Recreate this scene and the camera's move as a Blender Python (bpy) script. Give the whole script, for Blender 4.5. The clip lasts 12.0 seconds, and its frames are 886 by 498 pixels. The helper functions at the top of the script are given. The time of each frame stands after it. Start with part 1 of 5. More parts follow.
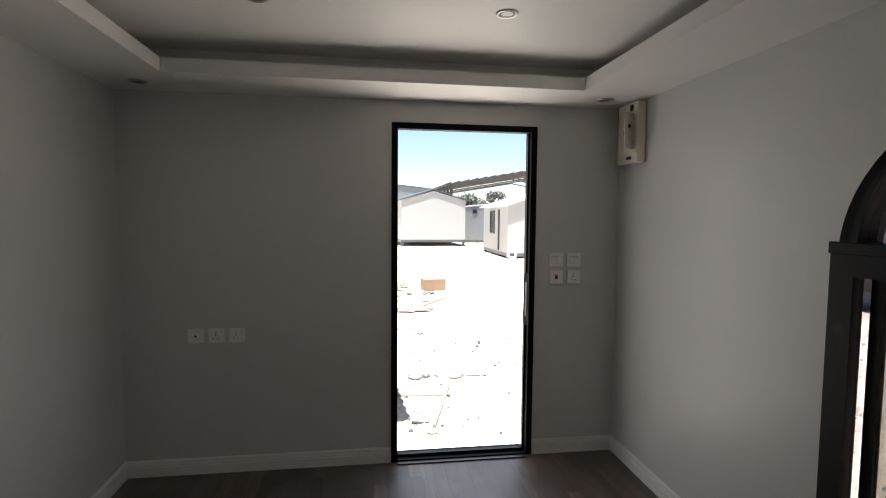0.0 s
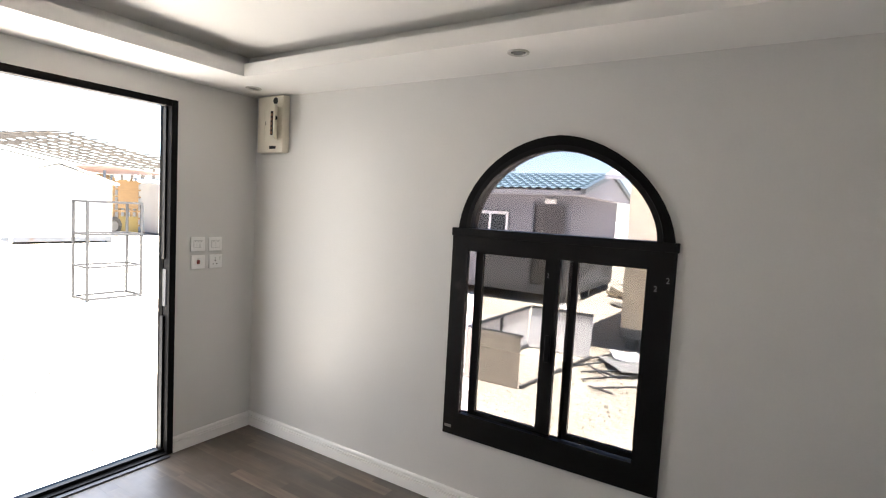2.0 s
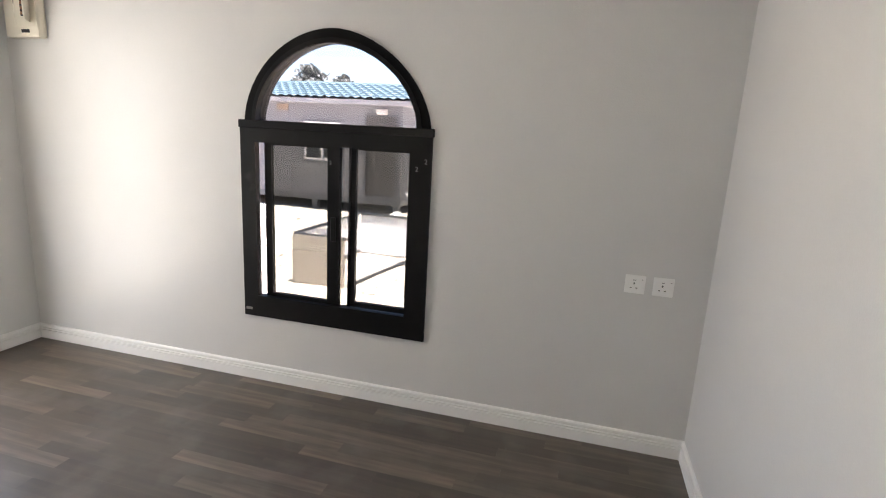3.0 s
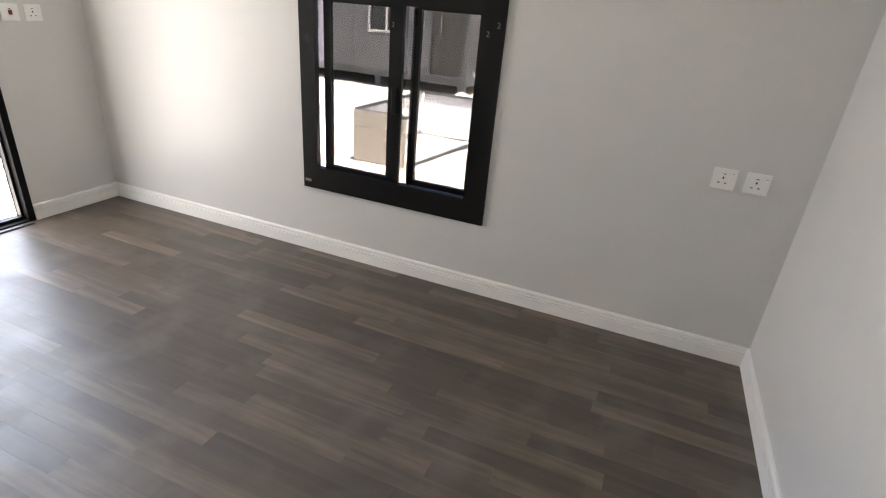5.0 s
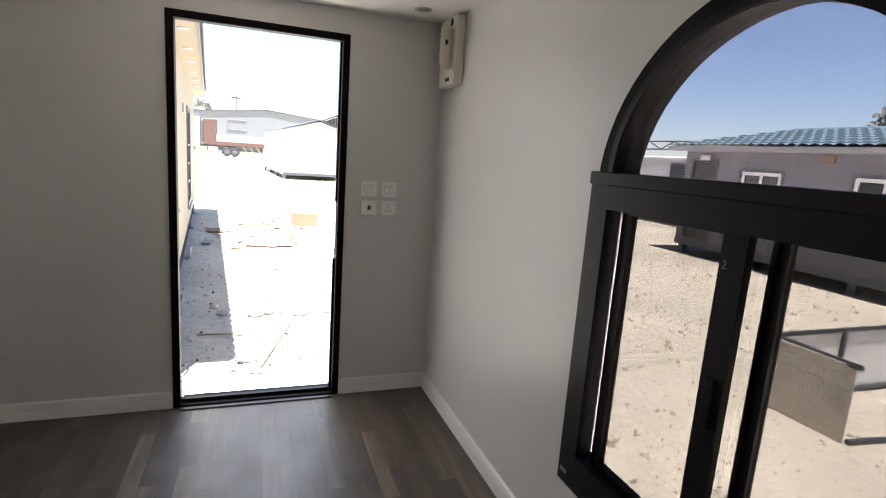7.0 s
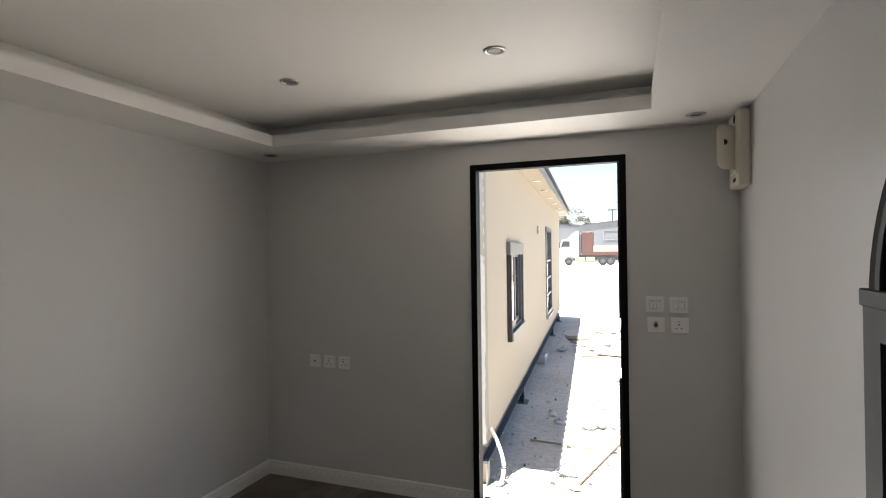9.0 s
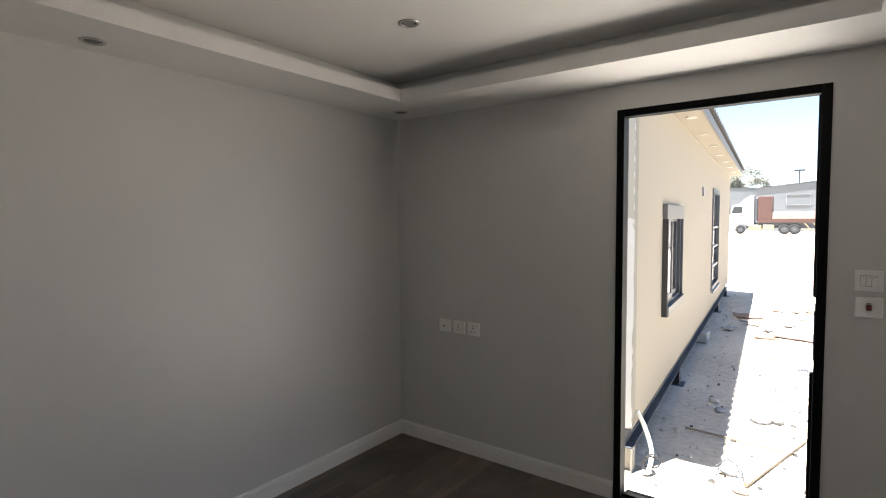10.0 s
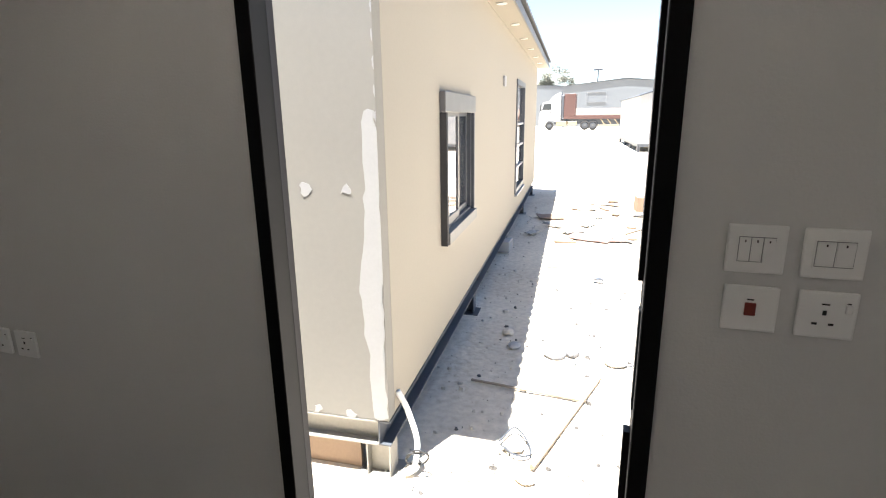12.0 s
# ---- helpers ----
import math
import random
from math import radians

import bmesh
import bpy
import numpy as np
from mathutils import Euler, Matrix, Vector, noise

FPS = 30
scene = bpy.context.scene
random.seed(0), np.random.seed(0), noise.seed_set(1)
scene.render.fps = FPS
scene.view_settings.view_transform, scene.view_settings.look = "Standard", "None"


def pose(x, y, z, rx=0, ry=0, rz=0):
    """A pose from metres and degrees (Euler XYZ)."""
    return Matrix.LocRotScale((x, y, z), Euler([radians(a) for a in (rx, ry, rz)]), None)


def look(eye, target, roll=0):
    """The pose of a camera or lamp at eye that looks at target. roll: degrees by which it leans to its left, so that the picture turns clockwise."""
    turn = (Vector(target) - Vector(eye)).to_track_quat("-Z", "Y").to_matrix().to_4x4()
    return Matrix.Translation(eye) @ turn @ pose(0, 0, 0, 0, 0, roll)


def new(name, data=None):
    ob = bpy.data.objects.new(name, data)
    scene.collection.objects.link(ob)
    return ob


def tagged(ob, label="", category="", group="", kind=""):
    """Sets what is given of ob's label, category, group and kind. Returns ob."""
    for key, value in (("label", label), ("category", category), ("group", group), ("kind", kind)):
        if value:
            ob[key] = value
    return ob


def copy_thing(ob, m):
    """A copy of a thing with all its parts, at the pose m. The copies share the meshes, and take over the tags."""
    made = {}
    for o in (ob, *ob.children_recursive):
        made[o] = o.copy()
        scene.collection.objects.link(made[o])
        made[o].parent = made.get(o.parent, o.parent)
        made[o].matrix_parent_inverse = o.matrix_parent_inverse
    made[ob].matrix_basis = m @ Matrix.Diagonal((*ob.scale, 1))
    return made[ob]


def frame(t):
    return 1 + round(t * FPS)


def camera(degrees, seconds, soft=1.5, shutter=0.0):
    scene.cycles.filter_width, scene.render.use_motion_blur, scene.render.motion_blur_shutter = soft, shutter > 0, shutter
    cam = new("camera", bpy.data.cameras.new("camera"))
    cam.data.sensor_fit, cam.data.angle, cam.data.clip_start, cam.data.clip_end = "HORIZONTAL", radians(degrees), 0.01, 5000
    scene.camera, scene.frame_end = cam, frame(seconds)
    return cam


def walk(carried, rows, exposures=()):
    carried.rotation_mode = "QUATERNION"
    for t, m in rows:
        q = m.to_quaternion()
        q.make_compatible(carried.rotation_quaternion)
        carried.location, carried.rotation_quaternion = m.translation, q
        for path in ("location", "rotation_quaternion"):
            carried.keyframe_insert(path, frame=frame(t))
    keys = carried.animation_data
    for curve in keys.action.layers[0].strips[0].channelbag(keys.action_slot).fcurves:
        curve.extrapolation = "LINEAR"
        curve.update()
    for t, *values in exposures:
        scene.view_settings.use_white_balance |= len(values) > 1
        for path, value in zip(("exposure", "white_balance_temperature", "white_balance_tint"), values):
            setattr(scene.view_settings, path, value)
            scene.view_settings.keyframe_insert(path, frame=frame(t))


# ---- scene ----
cam = camera(81.1, 12.0, soft=1.1)
PATH = [
    (0, (-1.605, -3.163, 1.551), (-1.316, -1.188, 1.417), 0.5),
    (0.5, (-1.61, -3.221, 1.535), (-0.787, -1.405, 1.379), 2.5),
    (0.9, (-1.721, -3.102, 1.511), (-0.565, -1.474, 1.407), 2.8),
    (1, (-1.751, -3.065, 1.52), (-0.532, -1.482, 1.44), 2.8),
    (1.5, (-2.028, -2.935, 1.546), (-0.528, -1.612, 1.504), 2.6),
    (2, (-2.3, -2.95, 1.546), (-0.607, -1.895, 1.402), 3.1),
    (2.5, (-2.382, -3.174, 1.471), (-0.573, -2.364, 1.202), 3.9),
    (3, (-2.435, -3.369, 1.436), (-0.545, -2.869, 1.012), 3.1),
    (3.2, (-2.443, -3.395, 1.412), (-0.531, -3.039, 0.954), 2.8),
    (4, (-2.425, -3.455, 1.395), (-0.567, -3.3, 0.668), 2.8),
    (4.8, (-2.37, -3.396, 1.388), (-0.634, -2.945, 0.51), 4.7),
    (5, (-2.33, -3.329, 1.367), (-0.634, -2.688, 0.521), 5.0),
    (5.5, (-2.093, -3.14, 1.381), (-0.533, -2.114, 0.666), 4.6),
    (6, (-1.789, -3.108, 1.41), (-0.408, -1.752, 0.909), 3.8),
    (6.5, (-1.412, -3.117, 1.461), (-0.317, -1.486, 1.082), 4.3),
    (7, (-1.037, -3.009, 1.479), (-0.355, -1.162, 1.13), 4.1),
    (7.5, (-0.748, -3.015, 1.482), (-0.655, -1.029, 1.265), 1.7),
    (7.7, (-0.633, -3.002, 1.522), (-0.769, -1.011, 1.392), 0.7),
    (9.3, (-0.513, -3.069, 1.564), (-1.341, -1.249, 1.591), -0.6),
    (9.5, (-0.522, -3.008, 1.563), (-1.483, -1.254, 1.573), -0.6),
    (10, (-0.56, -2.771, 1.531), (-1.749, -1.166, 1.42), -0.4),
    (10.5, (-0.66, -2.401, 1.472), (-1.751, -0.756, 1.149), -0.9),
    (11, (-0.622, -1.941, 1.448), (-1.443, -0.167, 1.024), 0.1),
    (11.5, (-0.579, -1.477, 1.497), (-1.238, 0.364, 1.078), 0.2),
    (12, (-0.662, -1.02, 1.501), (-1.267, 0.82, 1.005), -0.7),
]
walk(cam, [(t, look(eye, target, roll)) for t, eye, target, roll in PATH],
     exposures=[(t, stops, 6100, 11) for t, stops in ((0, 2.25), (0.5, 2.88), (1, 3.42), (1.5, 3.9), (2, 3.95), (2.5, 4.0), (3, 4.45), (5, 4.5), (5.5, 3.7), (6, 3.15), (6.5, 3.0), (7, 3.05), (7.5, 3.05), (9.5, 2.72), (10, 2.82), (10.5, 2.92), (11, 2.75), (12, 2.88))])

# ---- light ----
SUN = Vector((-0.071, -0.17, 1.0)).normalized()
world = bpy.data.worlds.new("sky")
scene.world = world
world.use_nodes = True
wn = world.node_tree.nodes
sky = wn.new("ShaderNodeTexSky")
sky.sky_type = "NISHITA"
sky.sun_disc = False
sky.sun_elevation = math.asin(SUN.z)
sky.sun_rotation = radians(207)
sky.dust_density = 0.1
haze = wn.new("ShaderNodeHueSaturation")
haze.inputs["Saturation"].default_value = 0.9
world.node_tree.links.new(sky.outputs[0], haze.inputs["Color"])
world.node_tree.links.new(haze.outputs[0], wn["Background"].inputs[0])
wn["Background"].inputs[1].default_value = 0.041
sun = new("sun", bpy.data.lights.new("sun", "SUN"))
sun.data.energy = 4.8
sun.data.angle = radians(0.5)
sun.data.color = (1.0, 0.95, 0.87)
sun.matrix_world = look(SUN * 50, (0, 0, 0))
# added area lamp in the open doorway, boosting the daylight that enters the room
day = new("doorway_fill", bpy.data.lights.new("doorway_fill", "AREA"))
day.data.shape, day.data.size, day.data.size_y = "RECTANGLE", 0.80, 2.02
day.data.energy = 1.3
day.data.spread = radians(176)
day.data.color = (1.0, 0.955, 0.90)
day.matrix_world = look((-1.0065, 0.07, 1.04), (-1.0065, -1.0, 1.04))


# ---- materials ----
def mat(name, color, rough=0.6, metal=0.0, var=0.08, scale=6.0, fine=60.0, bump=0.0, bump_scale=120.0, spec=0.5, stretch=(1, 1, 1), rand=0.0, stain=None, stain_at=0.6, rvar=0.12, bump_depth=0.004):
    """A surface with broad and fine variation of its colour, a fine relief and, with rand, a shift from piece to piece."""
    m = bpy.data.materials.new(name)
    m.use_nodes = True
    nt = m.node_tree
    n, l = nt.nodes, nt.links
    b = n["Principled BSDF"]
    b.inputs["Roughness"].default_value = rough
    b.inputs["Metallic"].default_value = metal
    b.inputs["Specular IOR Level"].default_value = spec
    tc = n.new("ShaderNodeTexCoord")
    mp = n.new("ShaderNodeMapping")
    mp.inputs["Scale"].default_value = stretch
    l.new(tc.outputs["Object"], mp.inputs["Vector"])
    if rand:
        oi = n.new("ShaderNodeObjectInfo")
        far_off = n.new("ShaderNodeVectorMath")
        far_off.operation = "SCALE"
        far_off.inputs[0].default_value = (37.0, 53.0, 11.0)
        l.new(oi.outputs["Random"], far_off.inputs["Scale"])
        l.new(far_off.outputs[0], mp.inputs["Location"])
    def noise_at(sc, detail=4.0):
        t = n.new("ShaderNodeTexNoise")
        t.inputs["Scale"].default_value = sc
        t.inputs["Detail"].default_value = detail
        l.new(mp.outputs[0], t.inputs["Vector"])
        return t.outputs["Fac"]
    def math_node(op, a, c):
        t = n.new("ShaderNodeMath")
        t.operation = op
        for i, v in enumerate((a, c)):
            if isinstance(v, (int, float)):
                t.inputs[i].default_value = v
            else:
                l.new(v, t.inputs[i])
        return t.outputs[0]
    broad, grain = noise_at(scale), noise_at(fine)
    total = math_node("ADD", math_node("MULTIPLY", math_node("SUBTRACT", broad, 0.5), 2 * var), math_node("MULTIPLY", math_node("SUBTRACT", grain, 0.5), 1.4 * var))
    if rand:
        total = math_node("ADD", total, math_node("MULTIPLY", math_node("SUBTRACT", oi.outputs["Random"], 0.5), 2 * rand))
    bright = math_node("ADD", total, 1.0)
    hsv = n.new("ShaderNodeHueSaturation")
    hsv.inputs["Color"].default_value = (*color, 1)
    l.new(bright, hsv.inputs["Value"])
    out = hsv.outputs[0]
    if stain:
        mx = n.new("ShaderNodeMix")
        mx.data_type = "RGBA"
        rp = n.new("ShaderNodeValToRGB")
        rp.color_ramp.elements[0].position, rp.color_ramp.elements[1].position = stain_at, min(1.0, stain_at + 0.12)
        l.new(noise_at(scale * 0.4, 8.0), rp.inputs[0])
        l.new(rp.outputs[0], mx.inputs["Factor"])
        l.new(out, mx.inputs[6])
        mx.inputs[7].default_value = (*stain, 1)
        out = mx.outputs[2]
    l.new(out, b.inputs["Base Color"])
    l.new(math_node("ADD", math_node("MULTIPLY", math_node("SUBTRACT", broad, 0.5), rvar), rough), b.inputs["Roughness"])
    if bump:
        bp = n.new("ShaderNodeBump")
        bp.inputs["Strength"].default_value = bump
        bp.inputs["Distance"].default_value = bump_depth
        l.new(noise_at(bump_scale), bp.inputs["Height"])
        l.new(bp.outputs[0], b.inputs["Normal"])
    return m


def glass(name, tint, rough=0.0):
    """A thin tinted pane: what passes is tinted, and the slant drives the gloss."""
    m = bpy.data.materials.new(name)
    m.use_nodes = True
    n, l = m.node_tree.nodes, m.node_tree.links
    n.remove(n["Principled BSDF"])
    tr, gl, mx, lw = n.new("ShaderNodeBsdfTransparent"), n.new("ShaderNodeBsdfGlossy"), n.new("ShaderNodeMixShader"), n.new("ShaderNodeLayerWeight")
    pw, ma = n.new("ShaderNodeMath"), n.new("ShaderNodeMath")
    pw.operation, ma.operation = "POWER", "MULTIPLY_ADD"
    pw.inputs[1].default_value = 5.0
    ma.inputs[1].default_value, ma.inputs[2].default_value = 0.7, 0.05
    l.new(lw.outputs["Facing"], pw.inputs[0])
    l.new(pw.outputs[0], ma.inputs[0])
    tr.inputs[0].default_value = (*tint, 1)
    gl.inputs["Roughness"].default_value = rough
    l.new(ma.outputs[0], mx.inputs[0])
    l.new(tr.outputs[0], mx.inputs[1])
    l.new(gl.outputs[0], mx.inputs[2])
    l.new(mx.outputs[0], n["Material Output"].inputs[0])
    return m


M_WALL = mat("wall_paint", (0.68, 0.672, 0.658), 0.33, var=0.03, scale=2.5, fine=90, bump=0.28, bump_scale=160, rvar=0.0)
M_CEIL = mat("ceiling_paint", (0.88, 0.865, 0.84), 0.55, var=0.02, scale=1.5, fine=60, bump=0.12, bump_scale=150)
M_SKIRT = mat("skirting_paint", (0.88, 0.87, 0.855), 0.3, var=0.012, scale=3, fine=20)
M_BLACK = mat("black_aluminium", (0.009, 0.0085, 0.0083), 0.42, var=0.25, scale=8, fine=120, bump=0.08, bump_scale=300, spec=0.15)
M_MATTE = mat("matte_black", (0.005, 0.0047, 0.0046), 0.6, var=0.25, fine=90, spec=0.10)
M_BLACK_WORN = mat("scuffed_black_aluminium", (0.0072, 0.0068, 0.0066), 0.42, var=0.3, scale=10, fine=150, spec=0.18, stain=(0.03, 0.028, 0.026), stain_at=0.70)


def plank_wood():
    """Grey-brown strips: a tone for each strip, soft streaks along it, and a dull film across all of them."""
    m = bpy.data.materials.new("wood_floor")
    m.use_nodes = True
    n, l = m.node_tree.nodes, m.node_tree.links
    b = n["Principled BSDF"]
    oi, tc, mp, sh, geo = (n.new("ShaderNode" + k) for k in ("ObjectInfo", "TexCoord", "Mapping", "VectorMath", "NewGeometry"))
    mp.inputs["Scale"].default_value = (36, 2.4, 1)
    sh.operation = "SCALE"
    sh.inputs[0].default_value = (13.0, 7.0, 3.0)
    l.new(oi.outputs["Random"], sh.inputs["Scale"])
    l.new(sh.outputs[0], mp.inputs["Location"])
    l.new(tc.outputs["Object"], mp.inputs["Vector"])
    def noise_of(vec, sc, det):
        t = n.new("ShaderNodeTexNoise")
        t.inputs["Scale"].default_value, t.inputs["Detail"].default_value = sc, det
        l.new(vec, t.inputs["Vector"])
        return t.outputs["Fac"]
    def mad(a, k, c):
        t = n.new("ShaderNodeMath")
        t.operation = "MULTIPLY_ADD"
        l.new(a, t.inputs[0])
        t.inputs[1].default_value = k
        if isinstance(c, float):
            t.inputs[2].default_value = c
        else:
            l.new(c, t.inputs[2])
        return t.outputs[0]
    tone = n.new("ShaderNodeValToRGB")
    e = tone.color_ramp.elements
    e[0].color, e[1].color = (0.044, 0.0335, 0.023, 1), (0.225, 0.178, 0.130, 1)
    mid = e.new(0.55)
    mid.color = (0.093, 0.071, 0.049, 1)
    streak = noise_of(mp.outputs[0], 1.0, 3.0)
    cloud = noise_of(geo.outputs["Position"], 5.0, 3.0)
    l.new(mad(oi.outputs["Random"], 0.64, mad(streak, 0.85, mad(cloud, 0.50, -0.54))), tone.inputs[0])
    film, dust = n.new("ShaderNodeMix"), n.new("ShaderNodeValToRGB")
    film.data_type = "RGBA"
    dust.color_ramp.elements[0].position, dust.color_ramp.elements[1].position = 0.50, 0.72
    dust.color_ramp.elements[1].color = (0.36, 0.36, 0.36, 1)
    l.new(noise_of(geo.outputs["Position"], 4.2, 6.0), dust.inputs[0])
    l.new(dust.outputs[0], film.inputs["Factor"])
    l.new(tone.outputs[0], film.inputs[6])
    film.inputs[7].default_value = (0.20, 0.180, 0.152, 1)
    l.new(film.outputs[2], b.inputs["Base Color"])
    l.new(mad(cloud, 0.35, mad(streak, 0.12, 0.20)), b.inputs["Roughness"])
    b.inputs["Specular IOR Level"].default_value = 0.9
    return m


M_PLANK = plank_wood()
M_GAP = mat("floor_underlay", (0.08, 0.062, 0.05), 0.8)
M_PLASTIC = mat("white_plastic", (0.90, 0.895, 0.88), 0.3, var=0.02)
M_IVORY = mat("ivory_plastic", (0.74, 0.69, 0.58), 0.38, var=0.04, scale=12)
M_DARK = mat("dark_hole", (0.01, 0.01, 0.01), 0.6)
M_RED = mat("red_rocker", (0.22, 0.03, 0.02), 0.35)
M_CHROME = mat("brushed_nickel", (0.55, 0.53, 0.50), 0.35, 0.8, var=0.05)
M_LAMP = mat("dull_lamp_glass", (0.25, 0.24, 0.23), 0.25, var=0.1)
M_COPPER = mat("copper_wire", (0.25, 0.12, 0.06), 0.4, 0.5)
M_CHALK = mat("white_chalk", (0.2, 0.2, 0.195), 0.9)
M_JAMB = mat("grey_jamb_paint", (0.03, 0.0295, 0.033), 0.6, var=0.12, scale=6, spec=0.12)
M_SILL = mat("grey_threshold", (0.10, 0.10, 0.105), 0.35, 0.6, var=0.2)
M_GLASS = glass("tinted_glass", (0.335, 0.329, 0.326))
M_GLASS_ARCH = glass("lightly_tinted_glass", (0.57, 0.555, 0.585))
M_GLASS_FAR = mat("dark_window_glass", (0.03, 0.034, 0.038), 0.08, var=0.1)

M_SAND = mat("sandy_ground", (0.57, 0.505, 0.41), 0.95, var=0.42, scale=0.6, fine=18, bump=1.0, bump_scale=11, bump_depth=0.03, spec=0.1, stain=(0.44, 0.385, 0.305), stain_at=0.58)
M_STONE = mat("stones", (0.50, 0.45, 0.375), 0.9, var=0.25, scale=3, spec=0.1)
M_PEBBLE = mat("brown_pebbles", (0.35, 0.295, 0.225), 0.9, var=0.3, scale=3, spec=0.1)
M_PEBBLE_DARK = mat("grey_chips", (0.10, 0.095, 0.09), 0.9, var=0.4, scale=3, spec=0.1)
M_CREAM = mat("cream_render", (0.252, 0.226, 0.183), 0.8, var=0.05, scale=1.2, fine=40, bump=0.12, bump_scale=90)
M_PALECREAM = mat("pale_cream_paint", (0.66, 0.57, 0.45), 0.7, var=0.05, scale=1.2, fine=40, bump=0.2, bump_scale=90)
M_MIRROR = mat("reflective_glazing", (0.30, 0.30, 0.31), 0.06, 0.9, var=0.08, scale=2, rvar=0.02)
M_WINGREY = mat("grey_window_trim", (0.115, 0.112, 0.108), 0.5, var=0.06)
M_TANK = mat("cream_tank_paint", (0.30, 0.24, 0.14), 0.5, var=0.15, scale=2)
M_LOAD = mat("pale_pink_boards", (0.30, 0.22, 0.19), 0.7, var=0.1, scale=2)
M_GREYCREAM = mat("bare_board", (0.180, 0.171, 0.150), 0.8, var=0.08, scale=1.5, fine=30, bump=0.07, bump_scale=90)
M_PUTTY = mat("white_putty", (0.277, 0.274, 0.267), 0.8, var=0.06, scale=14, bump=0.12, bump_scale=60)
M_STEEL = mat("dark_grey_steel", (0.068, 0.075, 0.087), 0.5, 0.3, var=0.2, scale=4, stain=(0.06, 0.038, 0.026), stain_at=0.66)
M_STEEL_LIGHT = mat("primed_steel", (0.255, 0.240, 0.210), 0.5, 0.2, var=0.15, scale=5)
M_GALV = mat("galvanised_steel", (0.105, 0.105, 0.105), 0.6, 0.2, var=0.1)
M_RACK = mat("dull_rack_steel", (0.05, 0.05, 0.051), 0.8, var=0.2, spec=0.08)
M_BROWN = mat("brown_board", (0.195, 0.135, 0.090), 0.8, var=0.15, scale=3)
M_WHITE = mat("white_panel", (0.315, 0.315, 0.312), 0.55, var=0.04, scale=1.5, fine=25)
M_BLUEWHITE = mat("pale_blue_panel", (0.132, 0.144, 0.156), 0.5, var=0.04, scale=1.5)
M_GREYWALL = mat("grey_render", (0.138, 0.140, 0.156), 0.8, var=0.10, scale=1.6, fine=9, bump=0.1, bump_scale=20, stain=(0.172, 0.174, 0.187), stain_at=0.62)
M_GREYTRIM = mat("light_grey_trim", (0.26, 0.26, 0.27), 0.5, var=0.03)
M_TEAL = mat("teal_tile_sheet", (0.10, 0.145, 0.155), 0.36, 0.0, var=0.1, scale=2)
M_TEAL_DARK = mat("dark_teal_cap", (0.045, 0.065, 0.07), 0.4, var=0.1, scale=3)
M_ROOF_DARK = mat("dark_tile_sheet", (0.09, 0.09, 0.09), 0.5, var=0.15, scale=2)
M_ROOF_PALE = mat("pale_roof_sheet", (0.42, 0.43, 0.44), 0.45, var=0.04, scale=2)
M_BOARD = mat("dusty_grey_board", (0.45, 0.41, 0.36), 0.85, var=0.1, scale=3, fine=30, stain=(0.36, 0.32, 0.28), stain_at=0.6)
M_BOARD_WHITE = mat("white_board", (0.80, 0.80, 0.83), 0.5, var=0.05, scale=3)
M_PVC = mat("white_pvc", (0.78, 0.77, 0.74), 0.35, var=0.03)
M_CARD = mat("cardboard", (0.232, 0.158, 0.108), 0.85, var=0.1, scale=6)
M_TIMBER = mat("orange_timber", (0.20, 0.125, 0.055), 0.7, var=0.2, scale=3, stretch=(1, 1, 4))
M_STICK = mat("weathered_stick", (0.240, 0.195, 0.143), 0.8, var=0.2, scale=8)
M_RUBBER = mat("rubber", (0.025, 0.025, 0.025), 0.8, var=0.2)
M_TRUCK_WHITE = mat("white_truck_paint", (0.360, 0.360, 0.360), 0.3, var=0.03)
M_TRUCK_RED = mat("red_brown_paint", (0.075, 0.036, 0.030), 0.5, var=0.1)
M_YELLOW = mat("yellow_paint", (0.180, 0.128, 0.030), 0.5, var=0.1)
M_BRICKRED = mat("reddish_sheet", (0.225, 0.150, 0.135), 0.7, var=0.1)
M_TRUSS = mat("brown_steel", (0.065, 0.058, 0.051), 0.8, 0.0, var=0.15, spec=0.1)
M_LEAF = mat("dusty_leaves", (0.125, 0.13, 0.115), 0.8, var=0.3, scale=2, fine=8)
# far foliage: distance haze and glare are mixed into this lighter leaf colour
M_LEAF_HAZED = mat("haze_paled_dusty_leaves", (0.23, 0.222, 0.17), 0.8, var=0.3, scale=2, fine=8)
M_BARK = mat("bark", (0.16, 0.12, 0.09), 0.9, var=0.2)
M_FOIL = mat("crumpled_foil", (0.13, 0.13, 0.132), 0.6, 0.0, var=0.2, scale=20)
M_LAMP_WHITE = mat("white_lamp_cover", (0.5, 0.49, 0.47), 0.3, var=0.02)
M_UPVC = mat("white_window_frame", (0.6, 0.6, 0.6), 0.35, var=0.02)


# ---- helpers for building ----
def to_object(name, bm, material, parent=None, label="", smooth=False):
    me = bpy.data.meshes.new(name)
    bmesh.ops.recalc_face_normals(bm, faces=bm.faces)
    bm.to_mesh(me)
    bm.free()
    me.materials.append(material)
    if smooth:
        me.polygons.foreach_set("use_smooth", [True] * len(me.polygons))
    ob = new(name, me)
    if parent:
        ob.parent = parent
    if label:
        tagged(ob, label)
    return ob


def part(name, bm, material, parent, label="", smooth=False):
    return to_object(name, bm, material, parent, label, smooth)


def thing(name, label, category, m=None, group="", kind=""):
    ob = new(name)
    if m is not None:
        ob.matrix_basis = m
    return tagged(ob, label, category, group, kind)


